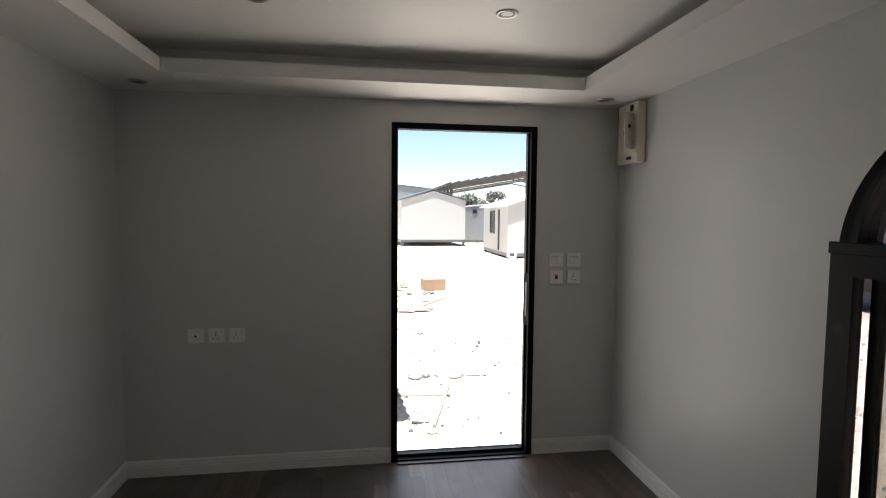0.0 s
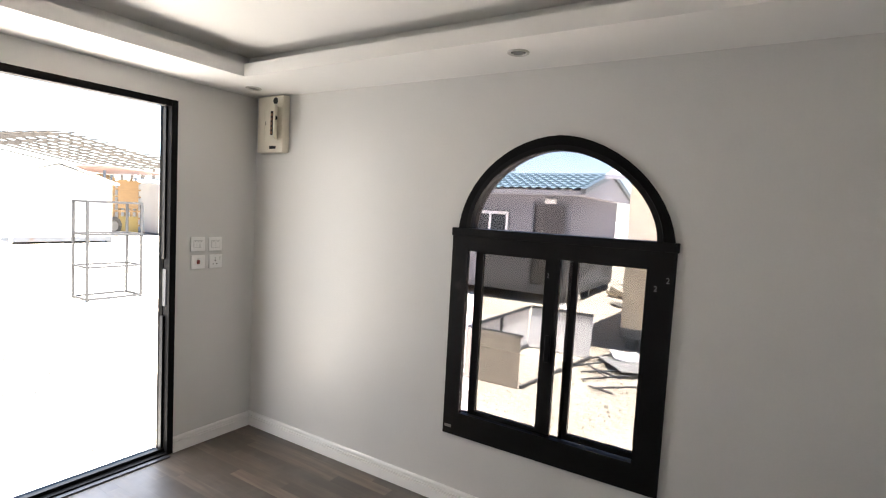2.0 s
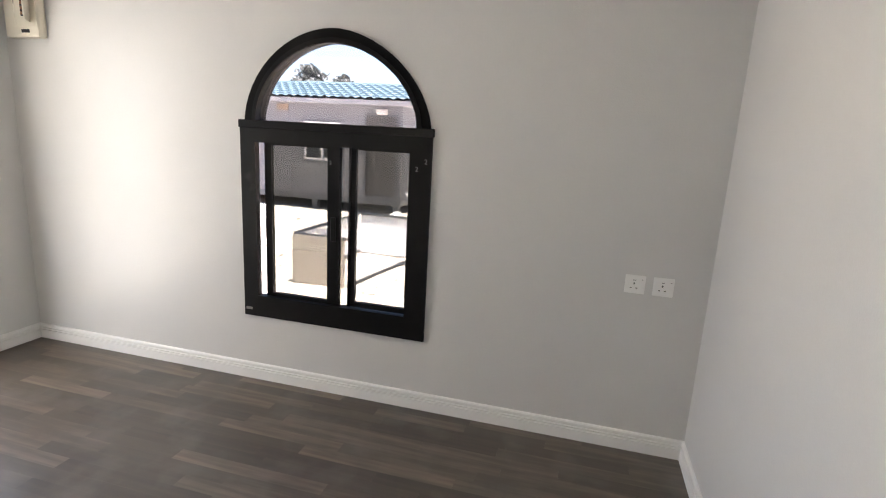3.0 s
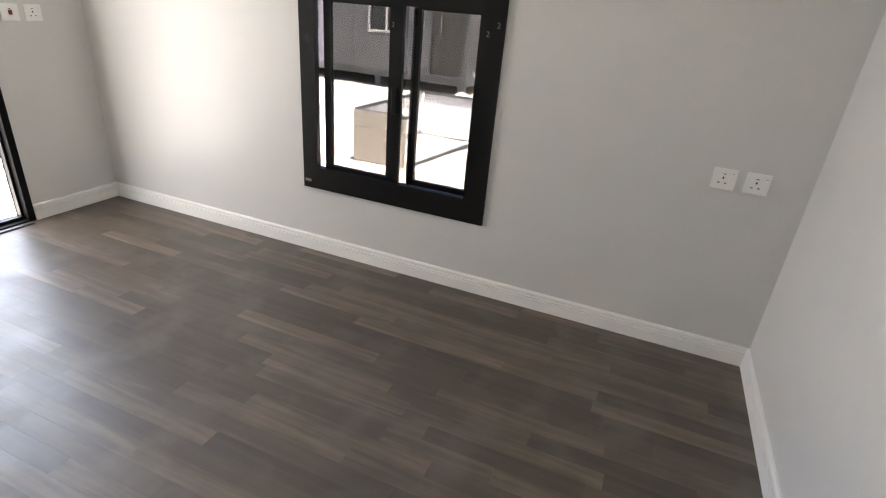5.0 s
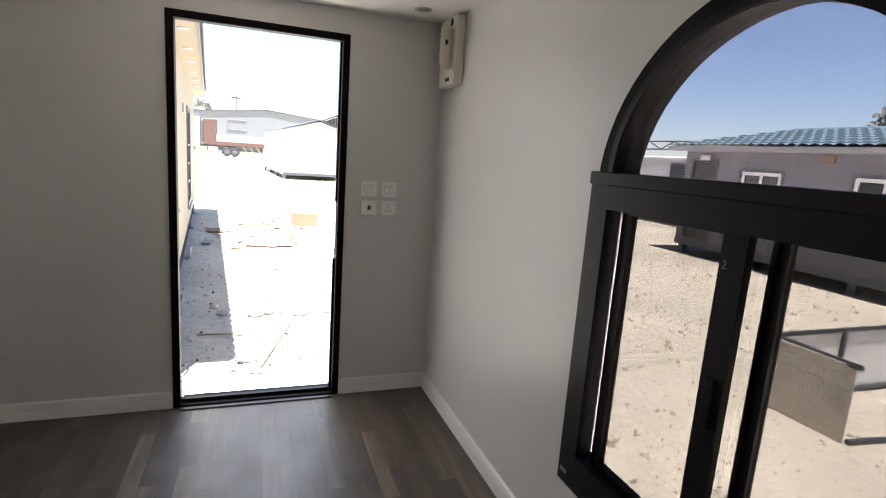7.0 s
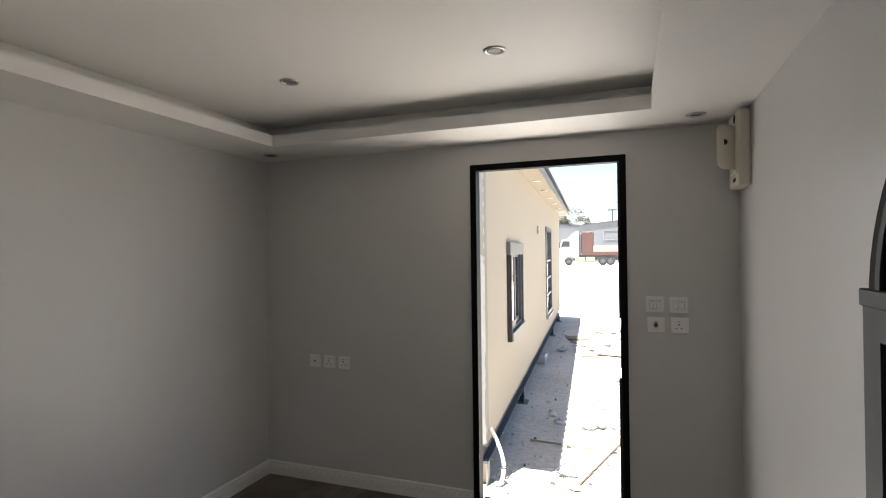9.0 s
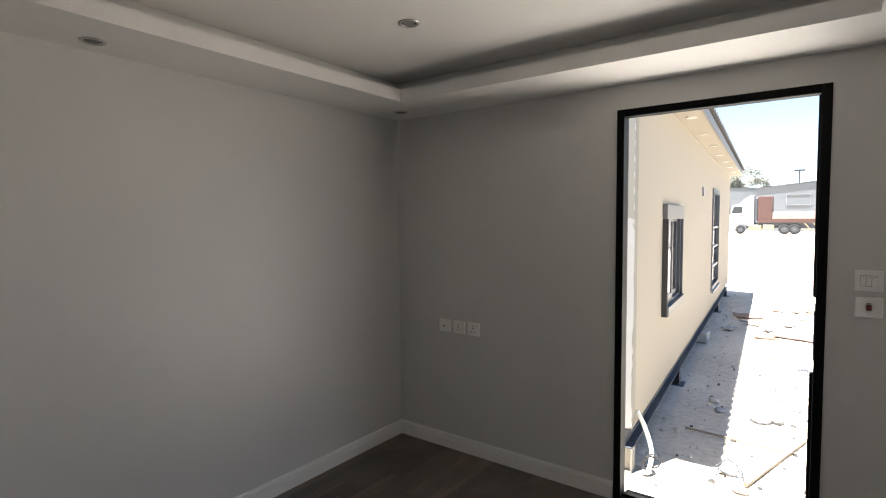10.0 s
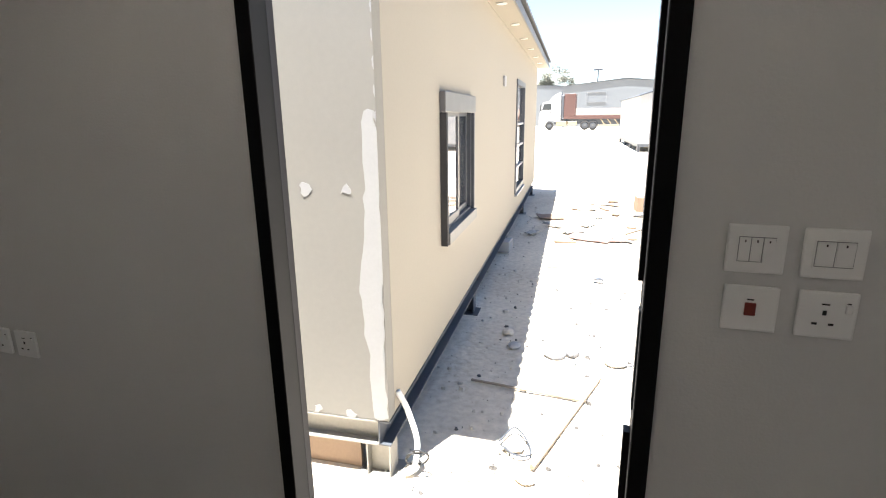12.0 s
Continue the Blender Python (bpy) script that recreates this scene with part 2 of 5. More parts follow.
def structure(name, bm, material, label, category, smooth=False):
    return tagged(to_object(name, bm, material, None, "", smooth), label, category, kind="structure")


def box(a, b, bevel=0.0, bm=None, segments=1):
    """A box between two corners, added to bm."""
    whole = bm or bmesh.new()
    x = bmesh.new() if bevel else whole
    lo, hi = [min(p, q) for p, q in zip(a, b)], [max(p, q) for p, q in zip(a, b)]
    made = bmesh.ops.create_cube(x, size=1.0, matrix=Matrix.Translation([(p + q) / 2 for p, q in zip(lo, hi)]) @ Matrix.Diagonal([q - p for p, q in zip(lo, hi)] + [1]))
    if bevel:
        bmesh.ops.bevel(x, geom=x.edges[:], offset=bevel, segments=segments, affect="EDGES", profile=0.6)
        if bm is None:
            whole.free()
            return x
        me = bpy.data.meshes.new("tmp")
        x.to_mesh(me)
        x.free()
        whole.from_mesh(me)
        bpy.data.meshes.remove(me)
    return whole


def rod(p, q, r, n=8, bm=None, r2=None):
    """A round bar from p to q."""
    bm = bm or bmesh.new()
    p, q = Vector(p), Vector(q)
    d = q - p
    m = Matrix.Translation((p + q) / 2) @ d.to_track_quat("Z", "Y").to_matrix().to_4x4()
    bmesh.ops.create_cone(bm, cap_ends=True, segments=n, radius1=r, radius2=r if r2 is None else r2, depth=d.length, matrix=m)
    return bm


def bar(p, q, w, h, bm=None):
    """A square bar from p to q, w wide and h high."""
    bm = bm or bmesh.new()
    p, q = Vector(p), Vector(q)
    d = q - p
    m = Matrix.Translation((p + q) / 2) @ d.to_track_quat("Y", "Z").to_matrix().to_4x4() @ Matrix.Diagonal((w, d.length, h, 1))
    bmesh.ops.create_cube(bm, size=1.0, matrix=m)
    return bm


def tube(pts, r, n=8, bm=None):
    """A bent pipe through the points."""
    bm = bm or bmesh.new()
    pts = [Vector(p) for p in pts]
    rings = []
    for i, p in enumerate(pts):
        d = (pts[min(i + 1, len(pts) - 1)] - pts[max(i - 1, 0)]).normalized()
        u = d.orthogonal().normalized() if i == 0 else (u - d * u.dot(d)).normalized()
        v = d.cross(u)
        rings.append([bm.verts.new(p + r * (math.cos(2 * math.pi * k / n) * u + math.sin(2 * math.pi * k / n) * v)) for k in range(n)])
    for a, b in zip(rings, rings[1:]):
        for k in range(n):
            bm.faces.new((a[k], a[(k + 1) % n], b[(k + 1) % n], b[k]))
    bm.faces.new(rings[0][::-1])
    bm.faces.new(rings[-1])
    return bm


def bend(points, steps=8):
    """A smooth curve through a few points."""
    p = [Vector(v) for v in points]
    p = [2 * p[0] - p[1]] + p + [2 * p[-1] - p[-2]]
    out = []
    for i in range(1, len(p) - 2):
        for s in range(steps):
            t = s / steps
            out.append(0.5 * (2 * p[i] + (p[i + 1] - p[i - 1]) * t + (2 * p[i - 1] - 5 * p[i] + 4 * p[i + 1] - p[i + 2]) * t * t + (3 * p[i] - p[i - 1] - 3 * p[i + 1] + p[i + 2]) * t ** 3))
    return out + [p[-2]]


def slab(polys, place, depth):
    """Flat polygons (u, v), joined and given depth: place(u, v) is the front, depth the way to the back."""
    bm = bmesh.new()
    seen = {}
    def v(u, w):
        k = (round(u, 4), round(w, 4))
        if k not in seen:
            seen[k] = bm.verts.new(place(u, w))
        return seen[k]
    for poly in polys:
        bm.faces.new([v(*c) for c in poly])
    got = bmesh.ops.extrude_face_region(bm, geom=bm.faces[:])
    bmesh.ops.translate(bm, vec=depth, verts=[e for e in got["geom"] if isinstance(e, bmesh.types.BMVert)])
    return bm


def cells(us, vs, holes):
    """The rectangles of a grid, less those in the holes (u0, v0, u1, v1)."""
    out = []
    for u0, u1 in zip(us, us[1:]):
        for v0, v1 in zip(vs, vs[1:]):
            cu, cv = (u0 + u1) / 2, (v0 + v1) / 2
            if not any(h[0] < cu < h[2] and h[1] < cv < h[3] for h in holes):
                out.append(((u0, v0), (u1, v0), (u1, v1), (u0, v1)))
    return out


def ring(outer, inner, place, depth):
    """A band between two outlines of as many points, closed."""
    n = len(outer)
    return slab([(outer[i], outer[(i + 1) % n], inner[(i + 1) % n], inner[i]) for i in range(n)], place, depth)


def text_bm(word, size, m):
    """The letters of a word as a flat mesh."""
    c = bpy.data.curves.new("letters", "FONT")
    c.body, c.size, c.extrude = word, size, 0.0008
    o = new("letters", c)
    bpy.context.view_layer.update()
    me = bpy.data.meshes.new_from_object(o.evaluated_get(bpy.context.evaluated_depsgraph_get()))
    me.transform(m)
    bm = bmesh.new()
    bm.from_mesh(me)
    bpy.data.objects.remove(o)
    bpy.data.curves.remove(c)
    bpy.data.meshes.remove(me)
    return bm


# ---- the room ----
RX, RY = -3.0, -3.95          # west and south walls; the north-east corner is the origin
SOFFIT, TOP, T = 2.23, 2.38, 0.10
DOOR = (-1.460, -0.553, 2.10)  # outer sides and head of the door frame
WY0, WY1, WZ0, WZ1 = -2.648, -1.583, 0.388, 1.432
WC = (WY0 + WY1) / 2

north = structure("wall_north", slab(cells([RX - T, DOOR[0], DOOR[1], T], [-0.12, 0.0, DOOR[2], 2.5], [(DOOR[0], 0.0, DOOR[1], DOOR[2])]),
                  lambda u, v: Vector((u, 0, v)), Vector((0, T, 0))), M_WALL, "off-white painted panel wall with a tall doorway", "wall")


def arch(a, b, z, n=28):
    """The window's slightly lopsided arch, from north to south: its south shoulder is flatter."""
    out = []
    for i in range(n + 1):
        c, s = math.cos(math.pi * i / n), math.sin(math.pi * i / n)
        p, wide = (2 / 1.92, 1.0) if c > 0 else (2 / 1.80, 1.035)
        out.append((WC + wide * a * math.copysign(abs(c) ** p, c), z + 1.02 * b * max(s, 0.0) ** p))
    return out


inset = 0.025                 # the frame's flange covers the edge of the opening
hole = arch(0.505 - inset, 0.47 - inset, WZ1)
polys = cells([RY, WY0 + inset, WY1 - inset, 0.0], [-0.12, WZ0 + inset, WZ1, 2.5], [(WY0 + inset, WZ0 + inset, WY1 - inset, 3)])
polys += [(p, (p[0], 2.5), (q[0], 2.5), q) for p, q in zip(hole, hole[1:])]
side = [(WY1 - inset, WZ1), hole[0]], [(WY0 + inset, WZ1), hole[-1]]
for (a, b) in side:
    polys.append((a, b, (b[0], 2.5), (a[0], 2.5)))
structure("wall_east", slab(polys, lambda u, v: Vector((0, u, v)), Vector((T, 0, 0))), M_WALL, "off-white painted panel wall with an arched window", "wall")
structure("wall_south", box((RX - T, RY - T, -0.12), (T, RY, 2.5)), M_WALL, "plain off-white painted panel wall", "wall")
structure("wall_west", box((RX - T, RY, -0.12), (RX, 0, 2.5)), M_WALL, "plain off-white painted panel wall", "wall")
floor = structure("floor", box((RX, RY, -0.12), (0, 0, -0.004)), M_GAP, "grey-brown wood-look strip floor", "floor")

# the tray ceiling: a low border with an upstand lip, and a raised middle behind a dark cove
C0, C1, D0, D1 = -2.60, -0.43, RY + 0.43, -0.43
cb = slab(cells([RX, C0, C1, 0], [RY, D0, D1, 0], [(C0, D0, C1, D1)]), lambda u, v: Vector((u, v, SOFFIT)), Vector((0, 0, 0.02)))
lip = 0.025
o, i = [(C0 - lip, D0 - lip), (C1 + lip, D0 - lip), (C1 + lip, D1 + lip), (C0 - lip, D1 + lip)], [(C0, D0), (C1, D0), (C1, D1), (C0, D1)]
me = bpy.data.meshes.new("tmp")
rb = ring(o, i, lambda u, v: Vector((u, v, SOFFIT + 0.0195)), Vector((0, 0, 0.05)))
rb.to_mesh(me)
rb.free()
cb.from_mesh(me)
bpy.data.meshes.remove(me)
box((RX, RY, TOP), (0, 0, TOP + 0.05), bm=cb)
cove = 0.13
for a, b in (((RX, RY, 0), (C0 - cove, 0, 0)), ((C1 + cove, RY, 0), (0, 0, 0)), ((C0 - cove, RY, 0), (C1 + cove, D0 - cove, 0)), ((C0 - cove, D1 + cove, 0), (C1 + cove, 0, 0))):
    box((a[0], a[1], SOFFIT + 0.021), (b[0], b[1], TOP - 0.002), bm=cb)
structure("ceiling", cb, M_CEIL, "white tray ceiling with a shadowed cove", "ceiling")
# steel base under the cabin
for k, (a, b) in enumerate((((RX - T, RY - T), (RX - T + 0.1, T)), ((T - 0.1, RY - T), (T, T)), ((RX - T + 0.1, RY - T), (T - 0.1, RY - T + 0.1)), ((RX - T + 0.1, T - 0.1), (T - 0.1, T)))):
    structure("base_beam_%d" % (k + 1), box((a[0], a[1], -0.30), (b[0], b[1], -0.122)), M_STEEL, "dark steel beam under the cabin", "beam")
for k, (x, y) in enumerate(((RX - T, RY - T), (T - 0.16, RY - T), (RX - T, T - 0.16), (T - 0.16, T - 0.16))):
    structure("base_pier_%d" % (k + 1), box((x, y, -0.47), (x + 0.16, y + 0.16, -0.302)), M_STEEL, "steel pier under the cabin", "pier")
# the cabin's own roof
structure("roof_slab", box((RX - 0.12, RY - 0.12, 2.5), (0.12, 0.12, 2.62)), M_ROOF_PALE, "flat pale cabin roof slab", "roof")


def skirting(name, p, q, inward):
    """A moulded board along the wall from p to q: a plain face with two grooves and a stepped top."""
    prof = [(0, 0), (0.015, 0), (0.015, 0.055), (0.008, 0.0565), (0.008, 0.0605), (0.0145, 0.0620), (0.0145, 0.0695), (0.008, 0.0710), (0.008, 0.0750), (0.0135, 0.0765), (0.0125, 0.089), (0.007, 0.095), (0, 0.096)]
    bm = bmesh.new()
    ends = []
    for e in (p, q):
        ends.append([bm.verts.new(Vector((e[0], e[1], 0)) + Vector(inward) * d + Vector((0, 0, h))) for d, h in prof])
    n = len(prof)
    for k in range(n):
        bm.faces.new((ends[0][k], ends[0][(k + 1) % n], ends[1][(k + 1) % n], ends[1][k]))
    bm.faces.new(ends[0])
    bm.faces.new(ends[1][::-1])
    structure(name, bm, M_SKIRT, "white moulded skirting board", "skirting")


skirting("baseboard_1", (DOOR[1] + 0.002, 0), (0, 0), (0, -1, 0))
skirting("baseboard_2", (RX, 0), (DOOR[0] - 0.002, 0), (0, -1, 0))
skirting("baseboard_3", (0, RY), (0, 0), (-1, 0, 0))
skirting("baseboard_4", (RX, 0), (RX, RY), (1, 0, 0))
skirting("baseboard_5", (RX, RY), (0, RY), (0, 1, 0))

# door frame, with no leaf in it
door = thing("door_1", "open doorway with a black aluminium frame and no leaf", "doorway", kind="structure")
FW = 0.038
part("jamb", box((DOOR[0], -0.012, 0), (DOOR[0] + FW, 0.050, DOOR[2]), 0.002), M_MATTE, door)
part("jamb", box((DOOR[1] - FW, -0.012, 0), (DOOR[1], 0.050, DOOR[2]), 0.002), M_MATTE, door)
part("head", box((DOOR[0] + FW, -0.012, DOOR[2] - FW), (DOOR[1] - FW, 0.050, DOOR[2]), 0.002), M_MATTE, door)
part("outer_jamb", box((DOOR[0], 0.052, 0), (DOOR[0] + FW - 0.003, 0.080, DOOR[2]), 0.002), M_JAMB, door, "grey outer side of the frame")
part("outer_jamb", box((DOOR[1] - FW + 0.003, 0.062, 0), (DOOR[1], 0.112, DOOR[2]), 0.002), M_MATTE, door)
part("door_stop", box((DOOR[1] - FW - 0.014, 0.03, 0.03), (DOOR[1] - FW, 0.06, 0.84), 0.001), M_BLACK_WORN, door, "worn rubber door stop")
part("door_stop", box((DOOR[1] - FW - 0.010, 0.03, 1.18), (DOOR[1] - FW, 0.06, DOOR[2] - FW), 0.001), M_BLACK, door)
part("strike_plate", box((DOOR[1] - FW - 0.004, 0.02, 0.90), (DOOR[1] - FW, 0.055, 1.12), 0.001), M_SILL, door, "dark steel strike plate")
th = box((DOOR[0] + FW, -0.02, 0), (DOOR[1] - FW, 0.115, 0.016), 0.002)
box((DOOR[0] + FW, 0.02, 0.016), (DOOR[1] - FW, 0.05, 0.034), bm=th)
part("threshold", th, M_BLACK_WORN, door, "scuffed dark metal threshold")
part("step_strip", box((DOOR[0] + FW, -0.055, 0.0), (DOOR[1] - FW, -0.022, 0.008), 0.002), M_SILL, door, "grey floor trim")

# arched window
window = thing("window_1", "black aluminium arched window with tinted sliding panes", "window", kind="structure")
PX = lambda x: (lambda u, v: Vector((x, u, v)))
OP = (-2.535, 0.510, -1.672, 1.355)
out4, in4 = [(WY0, WZ0), (WY1, WZ0), (WY1, WZ1), (WY0, WZ1)], [(OP[0], OP[1]), (OP[2], OP[1]), (OP[2], OP[3]), (OP[0], OP[3])]
part("frame", ring(out4, in4, PX(-0.014), Vector((0.03, 0, 0))), M_BLACK_WORN, window)
part("inner_frame", ring([(WY0 + 0.03, WZ0 + 0.03), (WY1 - 0.03, WZ0 + 0.03), (WY1 - 0.03, WZ1 - 0.02), (WY0 + 0.03, WZ1 - 0.02)],
                         [(OP[0] - 0.02, OP[1] - 0.02), (WY1 - 0.036, OP[1] - 0.02), (WY1 - 0.036, OP[3] + 0.02), (OP[0] - 0.02, OP[3] + 0.02)], PX(0.016), Vector((0.070, 0, 0))), M_MATTE, window)
part("inner_jamb", box((0.016, OP[2] + 0.02, OP[1] - 0.02), (0.052, WY1 - 0.036, OP[3] + 0.02)), M_MATTE, window)
ao, ai = arch(0.505, 0.475, WZ1 + 0.004), arch(0.435, 0.375, WZ1 + 0.037)
part("arch_frame", slab([(p, q, r, s) for p, q, r, s in zip(ao, ao[1:], ai[1:], ai)], PX(-0.012), Vector((0.040, 0, 0))), M_MATTE, window)
bo, bi = arch(0.478, 0.443, WZ1 + 0.002), arch(0.452, 0.405, WZ1 + 0.020)
part("arch_backing", slab([(p, q, r, s) for p, q, r, s in zip(bo, bo[1:], bi[1:], bi)], PX(0.029), Vector((0.072, 0, 0))), M_MATTE, window)
ao, ai = arch(0.458, 0.402, WZ1 + 0.035), arch(0.435, 0.377, WZ1 + 0.037)
part("arch_bead", slab([(p, q, r, s) for p, q, r, s in zip(ao, ao[1:], ai[1:], ai)], PX(-0.017), Vector((0.004, 0, 0))), M_BLACK, window)
part("transom", box((-0.020, WY0 - 0.006, WZ1 - 0.004), (0.102, WY1 + 0.006, WZ1 + 0.037), 0.003), M_BLACK_WORN, window)
ap = arch(0.447, 0.389, WZ1 + 0.032, 28)
part("arch_pane", slab([tuple(ap)], PX(0.020), Vector((0.005, 0, 0))), M_GLASS_ARCH, window, "tinted arched glass pane")
Z0, Z1 = OP[1] - 0.012, OP[3] + 0.012


def sash(y0, y1, x, left, right, name):
    s = part(name, slab(cells([y0, y0 + left, y1 - right, y1], [Z0, Z0 + 0.028, Z1 - 0.022, Z1], [(y0 + left, Z0 + 0.028, y1 - right, Z1 - 0.022)]), PX(x), Vector((0.024, 0, 0))), M_BLACK, window)
    part("pane", box((x + 0.010, y0 + left - 0.004, Z0 + 0.024), (x + 0.015, y1 - right + 0.004, Z1 - 0.018)), M_GLASS, s, "tinted glass")


sash(-2.146, -1.704, 0.024, 0.070, 0.040, "sash")
sash(-2.560, -2.182, 0.056, 0.030, 0.040, "sash")
part("pane", box((0.050, -2.200, Z0 - 0.008), (0.054, -2.125, Z1 + 0.008)), M_GLASS, window, "narrow strip of tinted glass")
part("pane", box((0.049, -1.708, Z0 - 0.008), (0.0515, OP[2] + 0.02, Z1 + 0.008)), M_GLASS_ARCH, window, "narrow strip of tinted glass")
part("latch", box((0.012, -2.128, 0.86), (0.024, -2.100, 0.99), 0.003), M_BLACK_WORN, window)
part("track_stop", box((-0.004, -2.13, 1.355), (0.02, -2.09, 1.385), 0.003), M_BLACK, window)
FACE = Matrix(((0, 0, -1, 0), (-1, 0, 0, 0), (0, 1, 0, 0), (0, 0, 0, 1)))
for y, z, x, s in ((-2.085, 1.262, 0.0225, 0.030), (-2.566, 1.262, -0.0150, 0.034), (-2.612, 1.300, -0.0150, 0.034)):
    part("chalk_mark", text_bm("2", s, Matrix.Translation((x, y, z)) @ FACE), M_CHALK, window, "handwritten chalk figure 2")
for y, z in ((-2.545, 1.600), (-2.555, 1.565), (-2.580, 1.515)):
    part("paint_speck", box((-0.0135, y, z), (-0.0115, y + 0.004, z + 0.009), 0.0005), M_CHALK, window, "speck of white paint")
part("putty_speck", box((-0.0145, WY1 - 0.05, WZ0 + 0.035), (-0.0135, WY1 - 0.01, WZ0 + 0.05)), M_STEEL_LIGHT, window, "smear of filler")


# ---- switches and sockets ----
def plate(m, w, h, kind, label, category, group):
    """A wall plate in the plane y = 0 of m, facing -y."""
    ob = thing("wall_socket" if kind in ("socket", "tv") else "light_switch", label, category, m, group)
    bm = box((-w / 2, -0.009, -h / 2), (w / 2, 0, h / 2), 0.004, segments=2)
    part("plate", bm, M_PLASTIC, ob)
    if kind in ("three", "two"):
        part("bezel", ring([(-0.031, -0.025), (0.031, -0.025), (0.031, 0.025), (-0.031, 0.025)], [(-0.029, -0.023), (0.029, -0.023), (0.029, 0.023), (-0.029, 0.023)], lambda u, v: Vector((u, -0.0105, v)), Vector((0, 0.002, 0))), M_PLASTIC, ob)
        # grey in place of white plastic: the shade in the rocker gaps is coloured in
        part("recess", box((-0.0288, -0.0100, -0.0228), (0.0288, -0.0080, 0.0228)), M_GREYTRIM, ob, "recess round the rockers, its gap shadow coloured in grey")
        n = 3 if kind == "three" else 2
        s = 0.057 / n
        for k in range(n):
            x0 = -0.0285 + k * s
            low = -0.018 if (kind == "three" and k == 2) else -0.011
            r = slab([((x0 + 0.0008, -0.0215), (x0 + s - 0.0008, -0.0215), (x0 + s - 0.0008, 0.0215), (x0 + 0.0008, 0.0215))],
                     lambda u, v, low=low: Vector((u, -0.0125 + (low + 0.0125) * (0.5 - v / 0.045), v)), Vector((0, 0.006, 0)))
            rocker = part("rocker", r, M_PLASTIC, ob)
            part("indicator", box((x0 + s / 2 - 0.001, -0.0140, 0.0135), (x0 + s / 2 + 0.001, -0.0120, 0.0175)), M_DARK, rocker)
    elif kind == "red":
        part("rocker", box((-0.009, -0.013, -0.012), (0.009, -0.008, 0.012), 0.001), M_RED, ob, "dark red rocker")
        part("indicator", box((-0.006, -0.0098, 0.0165), (0.005, -0.0085, 0.019)), M_DARK, ob)
    elif kind == "socket":
        for a, b in (((-0.006, 0.019), (0.006, 0.0215)), ((-0.003, 0.0005), (0.003, 0.009)), ((-0.017, -0.018), (-0.009, -0.014)), ((0.008, -0.018), (0.016, -0.014)), ((0.031, 0.023), (0.037, 0.025))):
            part("slot", box((a[0] - 0.004, -0.0098, a[1]), (b[0] - 0.004, -0.0085, b[1])), M_DARK, ob)
        part("rocker", box((0.026, -0.012, 0.006), (0.036, -0.008, 0.021), 0.001), M_PLASTIC, ob)
    else:
        part("jack", box((-0.010, -0.011, -0.010), (0.010, -0.008, 0.010), 0.002), M_PLASTIC, ob)
        part("slot", box((-0.006, -0.0125, -0.005), (0.006, -0.0105, 0.005)), M_DARK, ob)
    return ob


GS = "plates beside the door"
plate(pose(-0.413, 0, 1.267), 0.094, 0.088, "three", "white three-gang light switch plate", "light switch", GS)
plate(pose(-0.295, 0, 1.266), 0.094, 0.088, "two", "white two-gang light switch plate", "light switch", GS)
plate(pose(-0.410, 0, 1.156), 0.090, 0.086, "red", "white isolator switch plate with red rocker", "light switch", GS)
plate(pose(-0.291, 0, 1.156), 0.090, 0.086, "socket", "white three-pin socket plate with switch", "wall socket", GS)
GL = "sockets on the door wall"
plate(pose(-2.597, 0, 0.828), 0.088, 0.086, "tv", "white aerial outlet plate", "wall socket", GL)
plate(pose(-2.482, 0, 0.828), 0.088, 0.086, "socket", "white three-pin socket plate with switch", "wall socket", GL)
plate(pose(-2.367, 0, 0.828), 0.088, 0.086, "socket", "white three-pin socket plate with switch", "wall socket", GL)
GR = "sockets on the window wall"
plate(pose(0, -3.638, 0.826, 0, 0, -90), 0.088, 0.086, "socket", "white three-pin socket plate with switch", "wall socket", GR)
plate(pose(0, -3.759, 0.826, 0, 0, -90), 0.088, 0.086, "socket", "white three-pin socket plate with switch", "wall socket", GR)


# ---- recessed ceiling spots ----
def downlight(m):
    ob = thing("downlight", "unlit recessed ceiling spotlight with nickel trim", "downlight", m, "ceiling spots")
    n = 28
    pr = [(0.030, 0.012), (0.033, -0.004), (0.040, -0.007), (0.046, -0.004), (0.047, 0.0)]
    bm = bmesh.new()
    rs = [[bm.verts.new((r * math.cos(2 * math.pi * k / n), r * math.sin(2 * math.pi * k / n), z)) for k in range(n)] for r, z in pr]
    for a, b in zip(rs, rs[1:]):
        for k in range(n):
            bm.faces.new((a[k], a[(k + 1) % n], b[(k + 1) % n], b[k]))
    part("trim_ring", bm, M_CHROME, ob, "", True)
    part("bulb", rod((0, 0, -0.0005), (0, 0, -0.004), 0.026, 20), M_LAMP, ob, "dark unlit lamp face")
    part("reflector", rod((0, 0, -0.0001), (0, 0, -0.0012), 0.032, 20), M_DARK, ob)
    part("clip", box((-0.004, 0.022, -0.006), (0.004, 0.030, -0.002), 0.001), M_CHROME, ob)
    return ob


first = downlight(pose(-0.22, -0.24, SOFFIT))
for x, y, z in ((-2.79, -0.21, SOFFIT), (-0.262, -2.0, SOFFIT), (-2.85, -1.935, SOFFIT), (-1.033, -1.028, TOP), (-2.029, -1.023, TOP)):
    copy_thing(first, pose(x, y, z))

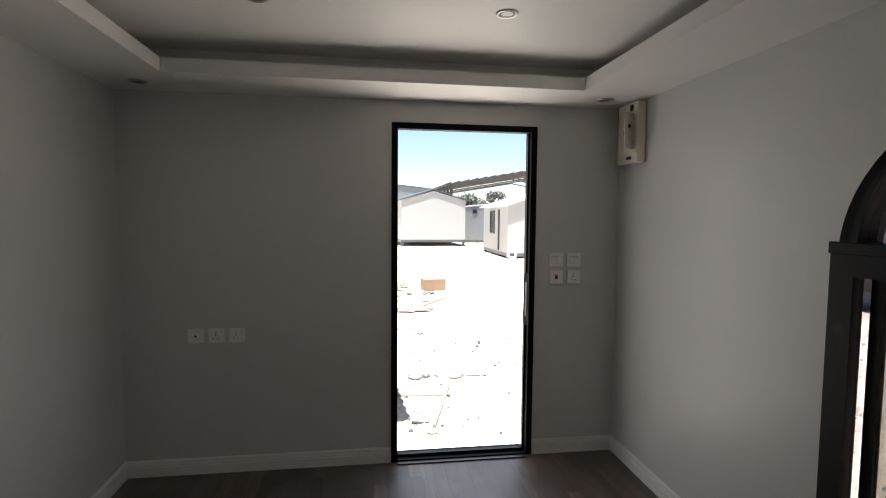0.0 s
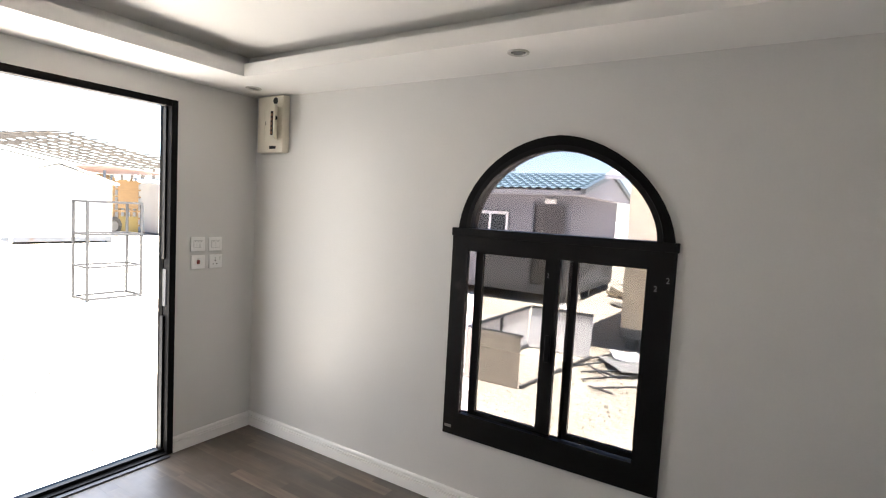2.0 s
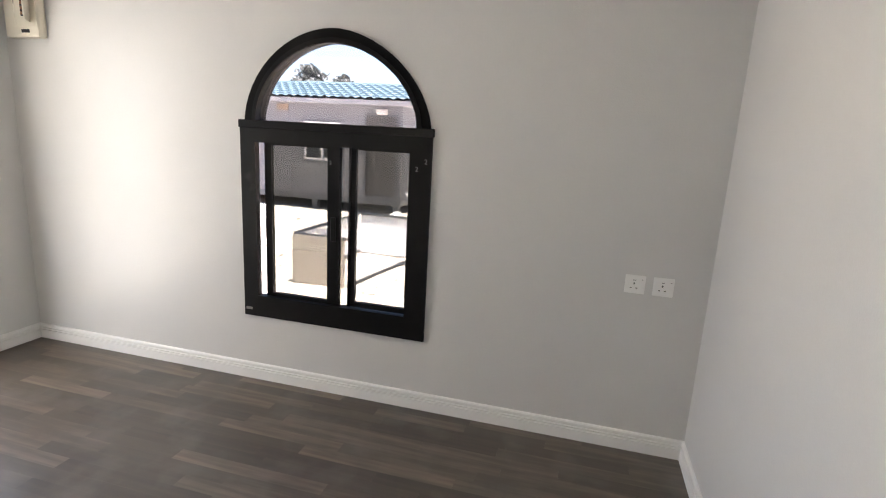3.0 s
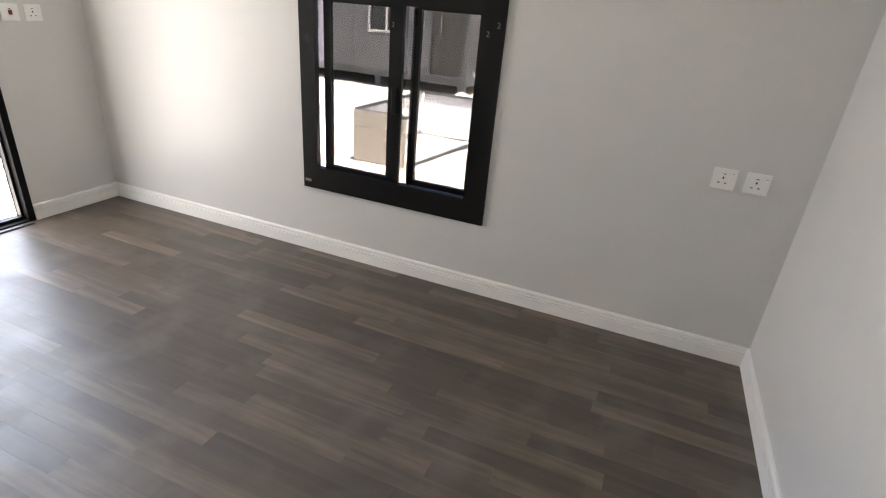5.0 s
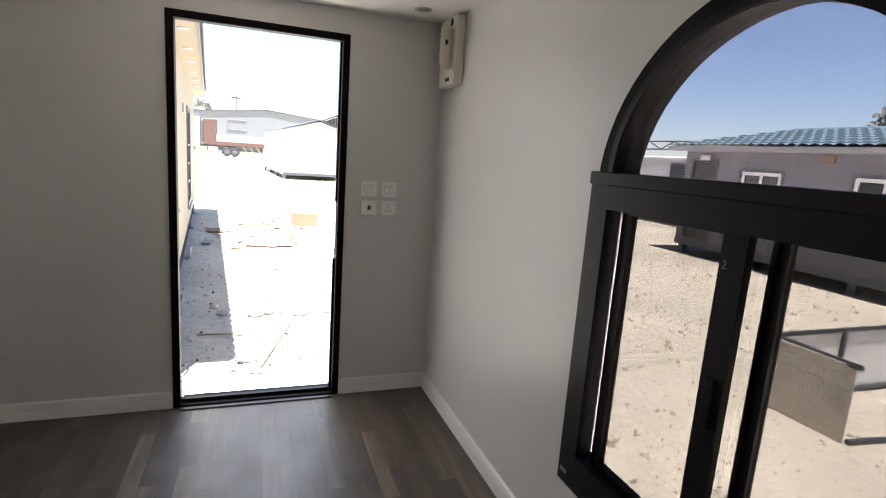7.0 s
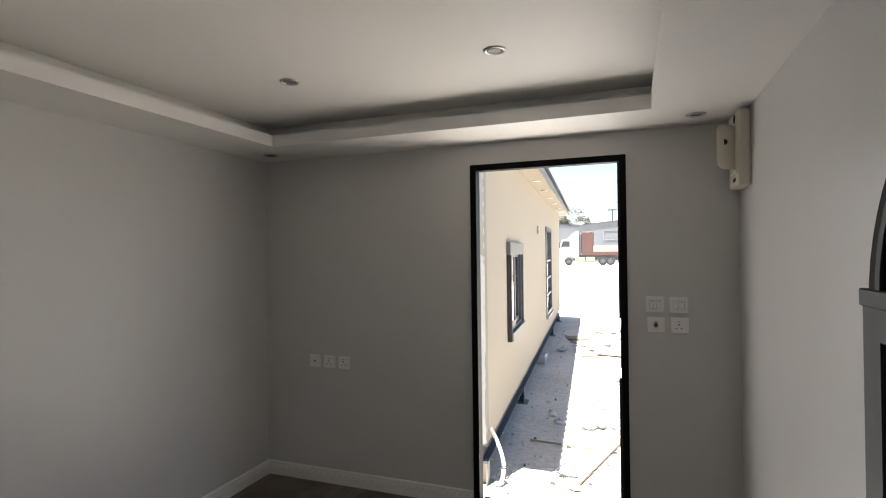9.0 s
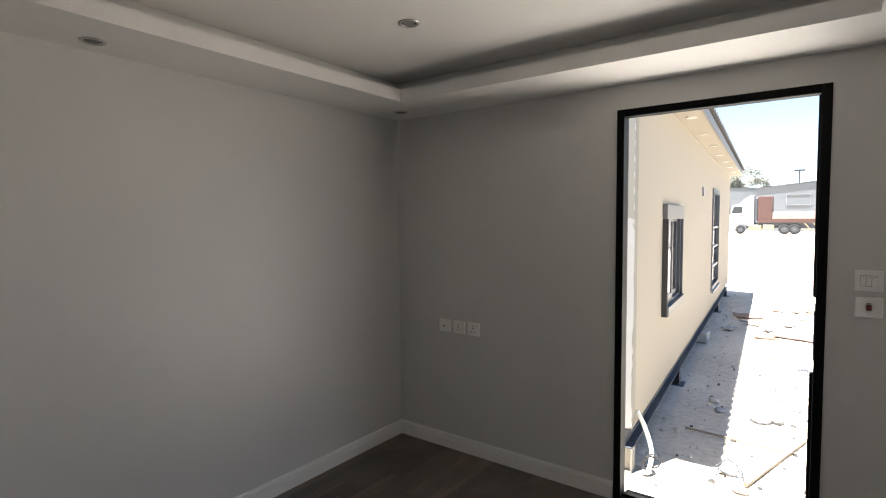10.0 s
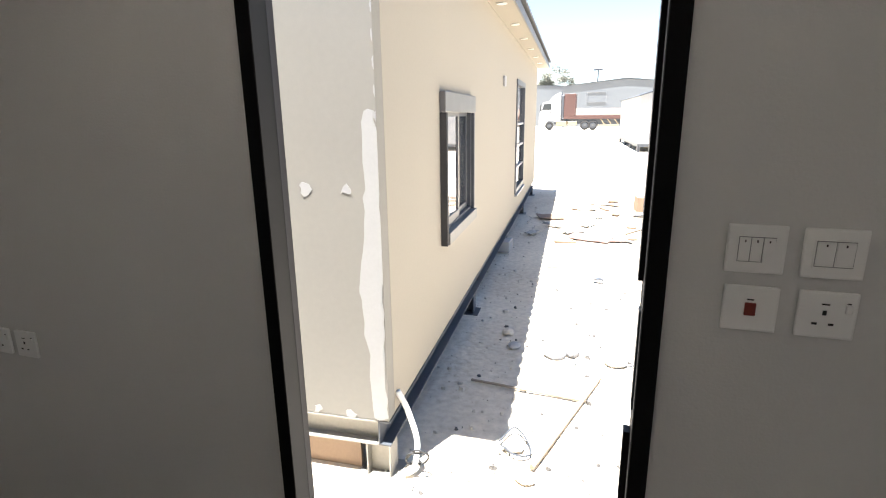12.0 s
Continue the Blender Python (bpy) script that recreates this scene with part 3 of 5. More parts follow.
# ---- distribution box with its cover swung open ----
db = thing("distribution_box", "ivory plastic fuse box with its cover open and no breakers", "fuse box", pose(0, -0.215, 2.05))
part("body", box((-0.055, -0.104, -0.188), (0, 0.140, 0.172), 0.012, segments=2), M_IVORY, db)
part("face_recess", ring([(-0.10, -0.13), (0.075, -0.13), (0.075, 0.11), (-0.10, 0.11)], [(-0.085, -0.115), (0.06, -0.115), (0.06, 0.095), (-0.085, 0.095)], lambda u, v: Vector((-0.058, u, v)), Vector((0.004, 0, 0))), M_IVORY, db)
part("breaker_slot", box((-0.0575, -0.01, -0.075), (-0.0545, 0.012, 0.075)), M_DARK, db, "dark breaker opening")
for k in range(5):
    part("busbar", box((-0.0595, -0.006, -0.068 + 0.028 * k), (-0.0565, 0.010, -0.052 + 0.028 * k)), M_COPPER, db, "bare copper strip")
part("catch", box((-0.0575, 0.058, -0.012), (-0.0545, 0.066, 0.016)), M_DARK, db)
part("knockout", rod((-0.0575, -0.03, 0.138), (-0.054, -0.03, 0.138), 0.021, 18), M_DARK, db, "dark round knockout")
part("vent_slot", box((-0.0575, -0.040, -0.163), (-0.0545, 0.018, -0.145)), M_DARK, db)
flap = []
for cx, cz, a0 in ((-0.115, 0.072, 90), (-0.115, -0.078, 180)):
    flap += [(cx + 0.03 * math.cos(radians(a0 + 15 * s)), cz + 0.03 * math.sin(radians(a0 + 15 * s))) for s in range(7)]
flap += [(-0.058, -0.108), (-0.058, 0.102)]
cover = part("cover", slab([tuple(flap)], lambda u, v: Vector((u, -0.050 + 0.8 * (u + 0.058), v)), Vector((0, -0.006, 0))), M_IVORY, db, "hinged ivory cover standing open")
part("cover_hole", rod((-0.108, -0.088, 0.02), (-0.108, -0.0985, 0.02), 0.013, 16), M_DARK, cover)

# ---- the yard ----
GZ = -0.45


def ground_sheet():
    """One sheet to the horizon, finer and slightly uneven near the cabins."""
    near = [-8 + 0.25 * k for k in range(113)]
    far = [25, 32, 42, 60, 90, 150, 300, 800, 2500]
    ax = [-v for v in reversed(far)] + [-20, -15, -11] + near + [v for v in far if v > 20]
    ax = sorted(set(round(v, 3) for v in ax))
    bm = bmesh.new()
    rows = []
    for y in ax:
        rows.append([bm.verts.new((x, y, GZ + (0.018 * noise.noise(Vector((x * 0.9, y * 0.9, 0))) + 0.012 * noise.noise(Vector((x * 2.7, y * 2.7, 5))) - 0.01 if abs(x) < 30 and abs(y) < 30 else -0.01))) for x in ax])
    for a, b in zip(rows, rows[1:]):
        for k in range(len(ax) - 1):
            bm.faces.new((a[k], a[k + 1], b[k + 1], b[k]))
    return bm


structure("ground", ground_sheet(), M_SAND, "pale sandy yard ground with stones", "ground", True)


def rubble(count, x0, y0, x1, y1, lo, hi, seed, material=M_STONE, label="scattered pale stones on sandy ground"):
    """Loose stones and crumbs of earth as one mesh."""
    rnd = random.Random(seed)
    vs, fs = [], []
    for _ in range(count):
        x, y, r = rnd.uniform(x0, x1), rnd.uniform(y0, y1), lo + (hi - lo) * rnd.random() ** 4
        a, h = rnd.uniform(0, 3.14), r * rnd.uniform(0.4, 0.9)
        b = len(vs)
        for k in range(5):
            t = a + k * 1.2566
            q = r * rnd.uniform(0.7, 1.2)
            vs.append((x + q * math.cos(t), y + q * math.sin(t) * 0.8, GZ - 0.015))
        for k in range(5):
            t = a + 0.4 + k * 1.2566
            q = r * rnd.uniform(0.3, 0.7)
            vs.append((x + q * math.cos(t), y + q * math.sin(t) * 0.8, GZ - 0.005 + h * rnd.uniform(0.7, 1.1)))
        for k in range(5):
            fs.append((b + k, b + (k + 1) % 5, b + 5 + (k + 1) % 5, b + 5 + k))
        fs.append(tuple(b + 5 + k for k in range(5)))
    me = bpy.data.meshes.new("loose_stones")
    me.from_pydata(vs, [], fs)
    me.materials.append(material)
    return tagged(new("loose_stones", me), label, "stones", kind="stuff")


rubble(2600, 0.6, -3.5, 9.0, 9.0, 0.006, 0.045, 3)
rubble(900, 0.8, -1.2, 4.5, 4.5, 0.005, 0.030, 8)
rubble(700, -2.9, 1.2, 1.5, 12.5, 0.006, 0.045, 4)
rubble(500, -2.5, 12.5, 10, 30.0, 0.015, 0.07, 5)
rubble(4500, 0.4, -3.5, 7.5, 7.0, 0.004, 0.019, 6, M_PEBBLE, "small brown pebbles on sandy ground")
rubble(260, -1.6, 0.7, 0.8, 5.0, 0.006, 0.034, 9, M_PEBBLE_DARK, "small grey crumbs and chips on sandy ground")
rubble(2200, -2.4, 0.9, 1.2, 11.0, 0.004, 0.020, 7, M_STONE, "small pale pebbles on sandy ground")


def tile_sheet(length, run, rise, y0, wave=0.2, course=0.34, sign=1, hip=0.0):
    """A pressed tile sheet: from the ridge (0, rise) down to (run, 0) along x, length along y."""
    bm = bmesh.new()
    nc, per = max(1, round(math.hypot(run, rise) / course)), 5
    cols = int(length / wave) * per
    rows = []
    for k in range(nc):
        for s, up in ((0.0, 0.0), (0.98, 0.028)):
            t = (k + s) / nc
            x, z = sign * run * t, rise * (1 - t)
            lip = 0.016 * sign if k == nc - 1 and s else 0.0
            row = []
            for c in range(cols + 1):
                y = y0 + length * c / cols
                if hip:
                    y = min(y, y0 + length - hip * (1 - t))
                row.append(bm.verts.new((x + lip * abs(math.sin(math.pi * c / per)), y, z + 1.5 * up + 0.036 * abs(math.sin(math.pi * c / per)) - 0.01)))
            rows.append(row)
    for a, b in zip(rows, rows[1:]):
        for c in range(cols):
            bm.faces.new((a[c], a[c + 1], b[c + 1], b[c]))
    return bm


def far_window(parent, place, axis, w, h, frame_mat=M_STEEL, name="window", depth=0.05, bars=1, pane_mat=M_GLASS_FAR):
    """A window proud of a wall: place is its lower middle; axis x: lies along x, faces -y; axis y: lies along y, faces -x."""
    def P(u, d, v):
        return Vector(place) + (Vector((u, -d, v)) if axis == "x" else Vector((-d, u, v)))
    f = 0.05
    win = part(name, ring([(-w / 2, 0), (w / 2, 0), (w / 2, h), (-w / 2, h)], [(-w / 2 + f, f), (w / 2 - f, f), (w / 2 - f, h - f), (-w / 2 + f, h - f)], lambda u, v: P(u, depth, v), P(0, 0, 0) - P(0, depth, 0)), frame_mat, parent)
    a, b = P(-w / 2 + f, 0.012, f), P(w / 2 - f, 0.004, h - f)
    part("pane", box(a, b), pane_mat, win)
    for k in range(bars):
        u = -w / 2 + w * (k + 1) / (bars + 1)
        part("mullion", box(P(u - 0.02, depth * 0.8, f), P(u + 0.02, 0.004, h - f)), frame_mat, win)
    return win


def cabin(name, label, m, w, length, base, eave, ridge, wall_mat, roof_mat, over=0.3, gable=0.2, ridge_along="y", base_mat=M_STEEL, piers=4, thick_roof=0.06):
    """A site cabin on steel beams: origin at its front left corner on the ground, w along x, length along y; heights above the ground."""
    ob = thing(name, label, "cabin", m)
    wb = slab([((0, base), (w, base), (w, eave), (w / 2, ridge - 0.06), (0, eave))], lambda u, v: Vector((u, 0, v)), Vector((0, length, 0)))
    part("wall", wb, wall_mat, ob)
    for sgn, x0 in ((-1, w / 2), (1, w / 2)):
        run = w / 2 + over
        drop = (ridge - eave) * run / (w / 2)
        rb = slab([((0, ridge), (sgn * run, ridge - drop), (sgn * run, ridge - drop + thick_roof), (0, ridge + thick_roof))], lambda u, v: Vector((x0 + u, -gable, v)), Vector((0, length + 2 * gable, 0)))
        part("roof", rb, roof_mat, ob)
    for x in (0.0, w - 0.08):
        part("side_beam", box((x, 0.02, base - 0.16), (x + 0.08, length, base - 0.004)), base_mat, ob)
    part("end_beam", box((0.08, 0.0, base - 0.16), (w - 0.08, 0.08, base - 0.004)), base_mat, ob)
    for k in range(piers):
        for x in (0.0, w - 0.16):
            y = 0.05 + (length - 0.3) * k / max(1, piers - 1)
            part("pier", box((x, y, -0.02), (x + 0.16, y + 0.16, base - 0.162)), base_mat, ob)
    return ob


# ---- cream cabin beside the doorway ----
MA = Matrix.Translation((-1.728, 1.25, GZ)) @ Matrix.Rotation(math.atan(0.077), 4, "Z")
cream = thing("cream_cabin", "cream rendered site cabin on steel beams, corner being filled", "cabin", MA)
AW, AL, AB, AE = 4.2, 11.2, 0.35, 3.07
w1, w2 = (1.25, 1.10, 2.35, 2.09), (6.35, 0.69, 7.75, 2.50)
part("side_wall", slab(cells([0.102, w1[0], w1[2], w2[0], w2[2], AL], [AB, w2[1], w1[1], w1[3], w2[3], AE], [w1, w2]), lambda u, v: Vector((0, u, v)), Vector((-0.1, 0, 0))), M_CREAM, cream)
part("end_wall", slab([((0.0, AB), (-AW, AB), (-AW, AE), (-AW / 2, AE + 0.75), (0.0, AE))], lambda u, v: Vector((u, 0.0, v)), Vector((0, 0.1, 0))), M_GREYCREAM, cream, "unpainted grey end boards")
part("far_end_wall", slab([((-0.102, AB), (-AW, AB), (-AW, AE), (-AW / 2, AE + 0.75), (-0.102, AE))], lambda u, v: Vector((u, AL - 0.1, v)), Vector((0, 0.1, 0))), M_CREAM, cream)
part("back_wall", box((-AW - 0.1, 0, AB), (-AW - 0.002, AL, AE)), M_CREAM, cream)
part("cabin_floor", box((-AW, 0.102, AB), (-0.102, AL - 0.102, AB + 0.05)), M_BROWN, cream)
OV = 0.26
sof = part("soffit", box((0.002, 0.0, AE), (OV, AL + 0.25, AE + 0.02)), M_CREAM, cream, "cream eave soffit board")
for y in (0.8, 2.1, 3.4, 4.7, 6.0, 7.3, 8.6, 9.9):
    part("soffit_lamp", rod((0.13, y, AE - 0.012), (0.13, y, AE - 0.001), 0.055, 18), M_LAMP_WHITE, sof, "white round soffit lamp")
part("fascia", box((OV, 0.0, AE - 0.01), (OV + 0.02, AL + 0.25, AE + 0.09)), M_ROOF_DARK, cream)
part("end_trim", box((-AW - OV, -0.03, AE + 0.02), (OV, -0.002, AE + 0.14)), M_STEEL, cream, "dark end trim")
for sgn in (1, -1):
    rb = tile_sheet(AL + 0.3, AW / 2 + OV + 0.05, 0.8, -0.02, sign=sgn)
    bmesh.ops.translate(rb, vec=(-AW / 2, 0, AE + 0.10), verts=rb.verts[:])
    part("roof", rb, M_ROOF_DARK, cream, "dark pressed tile sheet")


def inset_window(parent, y0, z0, y1, z1):
    """A sliding window: a proud grey head and sill, dark side trims, one mirrored sash in front of a dark one."""
    f = 0.045
    win = part("window", ring([(y0, z0), (y1, z0), (y1, z1), (y0, z1)], [(y0 + f, z0 + f), (y1 - f, z0 + f), (y1 - f, z1 - f), (y0 + f, z1 - f)], lambda u, v: Vector((0.012, u, v)), Vector((-0.062, 0, 0))), M_STEEL, parent, "dark grey metal window")
    part("head_trim", box((0.0, y0 - 0.03, z1 - 0.11), (0.045, y1 + 0.03, z1 + 0.03), 0.004), M_WINGREY, win, "wide pale grey head")
    part("side_trim", box((0.0, y0 - 0.03, z0 - 0.07), (0.05, y0 + 0.012, z1 - 0.112), 0.003), M_RUBBER, win, "dark side trim")
    part("side_trim", box((0.0, y1 - 0.012, z0 - 0.02), (0.04, y1 + 0.03, z1 - 0.112), 0.003), M_STEEL, win)
    part("sill", box((0.0, y0 + 0.014, z0 - 0.07), (0.06, y1 + 0.03, z0 + 0.02), 0.004), M_WINGREY, win, "pale grey sill")
    mid = y0 + 0.50 * (y1 - y0)
    front = part("sash", ring([(y0 + f, z0 + f), (mid + 0.03, z0 + f), (mid + 0.03, z1 - 0.11), (y0 + f, z1 - 0.11)], [(y0 + f + 0.04, z0 + f + 0.06), (mid - 0.012, z0 + f + 0.06), (mid - 0.012, z1 - 0.14), (y0 + f + 0.04, z1 - 0.14)], lambda u, v: Vector((0.008, u, v)), Vector((-0.02, 0, 0))), M_WINGREY, win, "pale grey sliding sash")
    part("pane", box((-0.006, y0 + f + 0.035, z0 + f + 0.055), (-0.002, mid - 0.008, z1 - 0.135)), M_MIRROR, front, "mirrored glass")
    back = part("sash", ring([(mid, z0 + f), (y1 - f, z0 + f), (y1 - f, z1 - 0.11), (mid, z1 - 0.11)], [(mid + 0.05, z0 + f + 0.05), (y1 - f - 0.05, z0 + f + 0.05), (y1 - f - 0.05, z1 - 0.14), (mid + 0.05, z1 - 0.14)], lambda u, v: Vector((-0.02, u, v)), Vector((-0.02, 0, 0))), M_STEEL, win, "dark sliding sash")
    part("pane", box((-0.034, mid + 0.045, z0 + f + 0.045), (-0.030, y1 - f - 0.045, z1 - 0.135)), M_GLASS_FAR, back, "dark glass")


def glazed_door(parent, y0, z0, y1, z1):
    """A tall glazed door: a pale top light over dark panes between pale rails."""
    f = 0.06
    leaf = part("door", ring([(y0 - 0.02, z0 - 0.02), (y1 + 0.02, z0 - 0.02), (y1 + 0.02, z1 + 0.02), (y0 - 0.02, z1 + 0.02)], [(y0 + f, z0 + f), (y1 - f, z0 + f), (y1 - f, z1 - f), (y0 + f, z1 - f)], lambda u, v: Vector((0.02, u, v)), Vector((-0.07, 0, 0))), M_STEEL, parent, "dark framed glazed door")
    rails = [z0 + f, z0 + 0.40, z0 + 0.76, z0 + 1.12, z1 - f]
    for k, (p, q) in enumerate(zip(rails, rails[1:])):
        part("pane", box((-0.032, y0 + f - 0.005, p + 0.012), (-0.028, y1 - f + 0.005, q - 0.012)), M_MIRROR if k == 3 else M_GLASS_FAR, leaf, "mirrored top glass" if k == 3 else "dark glass")
        if k:
            part("rail", box((-0.028, y0 + f, p - 0.018), (0.004, y1 - f, p + 0.018)), M_GREYTRIM, leaf, "pale rail")
    part("sill", box((0.0, y0 - 0.03, z0 - 0.06), (0.05, y1 + 0.03, z0 - 0.022), 0.004), M_GREYTRIM, leaf, "pale sill")


inset_window(cream, *w1)
glazed_door(cream, *w2)
part("wall_box", box((0.002, 4.62, 2.32), (0.03, 4.74, 2.45), 0.004), M_GREYTRIM, cream, "small pale wall plate")
# beams and piers
def channel(p0, p1, h=0.15, w=0.07, t=0.008):
    """An open steel channel along a line, on its back."""
    bm = bmesh.new()
    (x0, y0, z0), (x1, y1, _) = p0, p1
    if abs(y1 - y0) > abs(x1 - x0):
        box((x0 - w, y0, z0), (x0, y1, z0 + t), bm=bm)
        box((x0 - w, y0, z0 + h - t), (x0, y1, z0 + h), bm=bm)
        box((x0 - w, y0, z0 + t), (x0 - w + t, y1, z0 + h - t), bm=bm)
    else:
        box((x0, y0, z0), (x1, y0 + w, z0 + t), bm=bm)
        box((x0, y0, z0 + h - t), (x1, y0 + w, z0 + h), bm=bm)
        box((x0, y0 + w - t, z0 + t), (x1, y0 + w, z0 + h - t), bm=bm)
    return bm
part("side_channel", channel((0.005, 0.0, AB - 0.155), (0.005, AL, 0)), M_STEEL, cream)
part("end_channel", channel((-0.068, -0.005, AB - 0.155), (-AW, -0.005, 0)), M_STEEL_LIGHT, cream, "pale primed steel channel")
for y in (0.0, 2.55, 5.3, 8.2, 10.8):
    pier = box((-0.14, y - 0.005, 0.0), (-0.132, y + 0.12, AB - 0.157))
    box((-0.008, y - 0.005, 0.0), (0.0, y + 0.12, AB - 0.157), bm=pier)
    box((-0.132, y + 0.05, 0.0), (-0.008, y + 0.058, AB - 0.157), bm=pier)
    box((-0.19, y - 0.06, -0.01), (0.05, y + 0.16, 0.002), bm=pier)
    part("pier", pier, M_STEEL_LIGHT if y == 0 else M_STEEL, cream, "steel post on a base plate")
part("infill_board", box((-AW, 0.06, -0.02), (-0.2, 0.08, AB - 0.16)), M_BROWN, cream, "brown board under the end wall")


def ragged(points, place, amount, seed, depth):
    """A thin patch with an uneven outline round a few corners."""
    rnd = random.Random(seed)
    out = []
    for (a, b) in zip(points, points[1:] + points[:1]):
        n = max(2, int(math.dist(a, b) / 0.06))
        for k in range(n):
            t = k / n
            out.append((a[0] + (b[0] - a[0]) * t + rnd.uniform(-amount, amount), a[1] + (b[1] - a[1]) * t + rnd.uniform(-amount, amount)))
    return slab([tuple(out)], place, depth)


on_end = lambda u, v: Vector((min(u, 0.0), -0.004, v))
part("putty_strip", ragged([(0.0, 0.36), (-0.09, 0.36), (-0.10, 0.8), (-0.125, 1.1), (-0.085, 1.5), (-0.07, 1.98), (-0.015, 1.98), (0.0, 1.9)], on_end, 0.012, 2, Vector((0, 0.003, 0))), M_PUTTY, cream, "uneven white putty strip")
for cx, cz, r, sd in ((-0.39, 1.605, 0.040, 3), (-0.17, 1.61, 0.030, 4), (-0.42, 0.37, 0.028, 5), (-0.22, 0.365, 0.030, 6), (-0.06, 2.62, 0.02, 8)):
    part("putty_dab", ragged([(cx + r * math.cos(a), cz + r * math.sin(a)) for a in (0, 1.2, 2.4, 3.6, 4.8)], lambda u, v: Vector((u, -0.0025, v)), 0.010, sd, Vector((0, 0.002, 0))), M_PUTTY, cream, "dab of white putty")
for k in range(14):
    z = 1.2 + 0.12 * k
    part("chipped_edge", ragged([(0.002, z), (-0.006, z + 0.02), (-0.005, z + 0.05), (0.002, z + 0.06)], lambda u, v: Vector((u - 0.004, -0.003, v)), 0.003, 30 + k, Vector((0, 0.002, 0))), M_PUTTY, cream, "chipped pale corner bead")
part("conduit", tube(bend([(0.005, 0.14, 0.46), (0.06, 0.13, 0.36), (0.125, 0.10, 0.18), (0.115, 0.05, 0.04), (0.07, 0.02, 0.02)]), 0.017, 10), M_PVC, cream, "bent white conduit", True)
part("cable", tube(bend([(0.08, 0.06, 0.10), (0.14, 0.02, 0.18), (0.20, 0.06, 0.13), (0.16, 0.09, 0.05), (0.08, 0.05, 0.07), (0.10, 0.02, 0.15), (0.17, 0.03, 0.16)]), 0.006, 6), M_RUBBER, cream, "coiled dark cable", True)

# ---- grey cabin with the teal roof, seen through the window ----
GX, GY0, GY1, GD = 9.1, 0.80, 7.35, 3.9
grey = thing("grey_cabin", "grey rendered cabin with a teal tiled roof", "cabin", pose(GX, GY0, GZ))
L = GY1 - GY0
gb, ge, gr = 0.34, 2.50, 3.10
d1, wn1, wn2, d2 = (0.14, 0.40, 0.90, 2.28), (1.55, 1.15, 2.55, 2.08), (3.95, 1.15, 4.9, 2.08), (5.6, 0.40, 6.3, 2.28)
us = sorted({0.0, L, *[v for h in (d1, wn1, wn2, d2) for v in (h[0], h[2])]})
vs = sorted({gb, ge, *[v for h in (d1, wn1) for v in (h[1], h[3])]})
part("front_wall", slab(cells(us, vs, [d1, wn1, wn2, d2]), lambda u, v: Vector((0, u, v)), Vector((0.1, 0, 0))), M_GREYWALL, grey)
part("side_wall", slab([((0.102, gb), (GD, gb), (GD, ge), (GD / 2, gr - 0.08), (0.102, ge))], lambda u, v: Vector((u, 0, v)), Vector((0, 0.1, 0))), M_GREYWALL, grey)
part("far_side_wall", box((0.102, L - 0.1, gb), (GD, L, ge)), M_GREYWALL, grey)
part("back_wall", box((GD, 0, gb), (GD + 0.1, L, ge)), M_GREYWALL, grey)
part("cabin_floor", box((0.102, 0.102, gb), (GD, L - 0.102, gb + 0.05)), M_BROWN, grey)
part("skirt_beam", box((-0.01, -0.01, gb - 0.14), (0.08, L, gb - 0.003)), M_STEEL, grey)
part("skirt_beam", box((0.08, -0.01, gb - 0.14), (GD, 0.08, gb - 0.003)), M_STEEL, grey)
for x in (0.05, 1.9, 3.7):
    for y in (0.05, 2.2, 4.4, 6.3):
        part("pier", box((x, y, -0.02), (x + 0.15, y + 0.15, gb - 0.142)), M_STEEL, grey)
ov = 0.33
part("soffit", box((-ov, -0.3, ge + 0.002), (0.0, L + 0.3, ge + 0.03)), M_GREYTRIM, grey)
part("fascia", box((-ov - 0.02, -0.3, ge), (-ov, L + 0.3, ge + 0.10)), M_GREYTRIM, grey, "pale grey fascia board")
run = GD / 2 + ov
part("pediment", slab([((-ov, ge), (GD + ov, ge), (GD + ov, ge + 0.09), (GD / 2, gr), (-ov, ge + 0.09))], lambda u, v: Vector((u, -0.31, v)), Vector((0, 0.308, 0))), M_GREYTRIM, grey, "pale boxed-in gable")
for sgn in (-1, 1):
    part("verge_cap", bar((GD / 2, -0.34, gr + 0.05), (GD / 2 + sgn * (run + 0.05), -0.34, ge + 0.09), 0.10, 0.11), M_TEAL_DARK, grey, "dark teal verge cap")
for sgn in (-1, 1):
    rb = tile_sheet(L + 0.64, run + 0.04, gr - ge - 0.07, -0.34, wave=0.22, course=0.33, sign=sgn, hip=1.5)
    bmesh.ops.translate(rb, vec=(GD / 2, 0, ge + 0.10), verts=rb.verts[:])
    part("roof", rb, M_TEAL, grey, "teal pressed tile sheet")
hb = bmesh.new()
hv = [hb.verts.new(c) for c in ((-ov, L + 0.3, ge + 0.10), (GD + ov, L + 0.3, ge + 0.10), (GD / 2, L + 0.3 - 1.5, gr + 0.04))]
hb.faces.new(hv)
got = bmesh.ops.extrude_face_region(hb, geom=hb.faces[:])
bmesh.ops.translate(hb, vec=(0, 0, -0.02), verts=[e for e in got["geom"] if isinstance(e, bmesh.types.BMVert)])
part("hip_roof", hb, M_TEAL, grey)
part("ridge_cap", rod((GD / 2, -0.34, gr + 0.03), (GD / 2, L - 1.2, gr + 0.03), 0.06, 10), M_TEAL, grey)
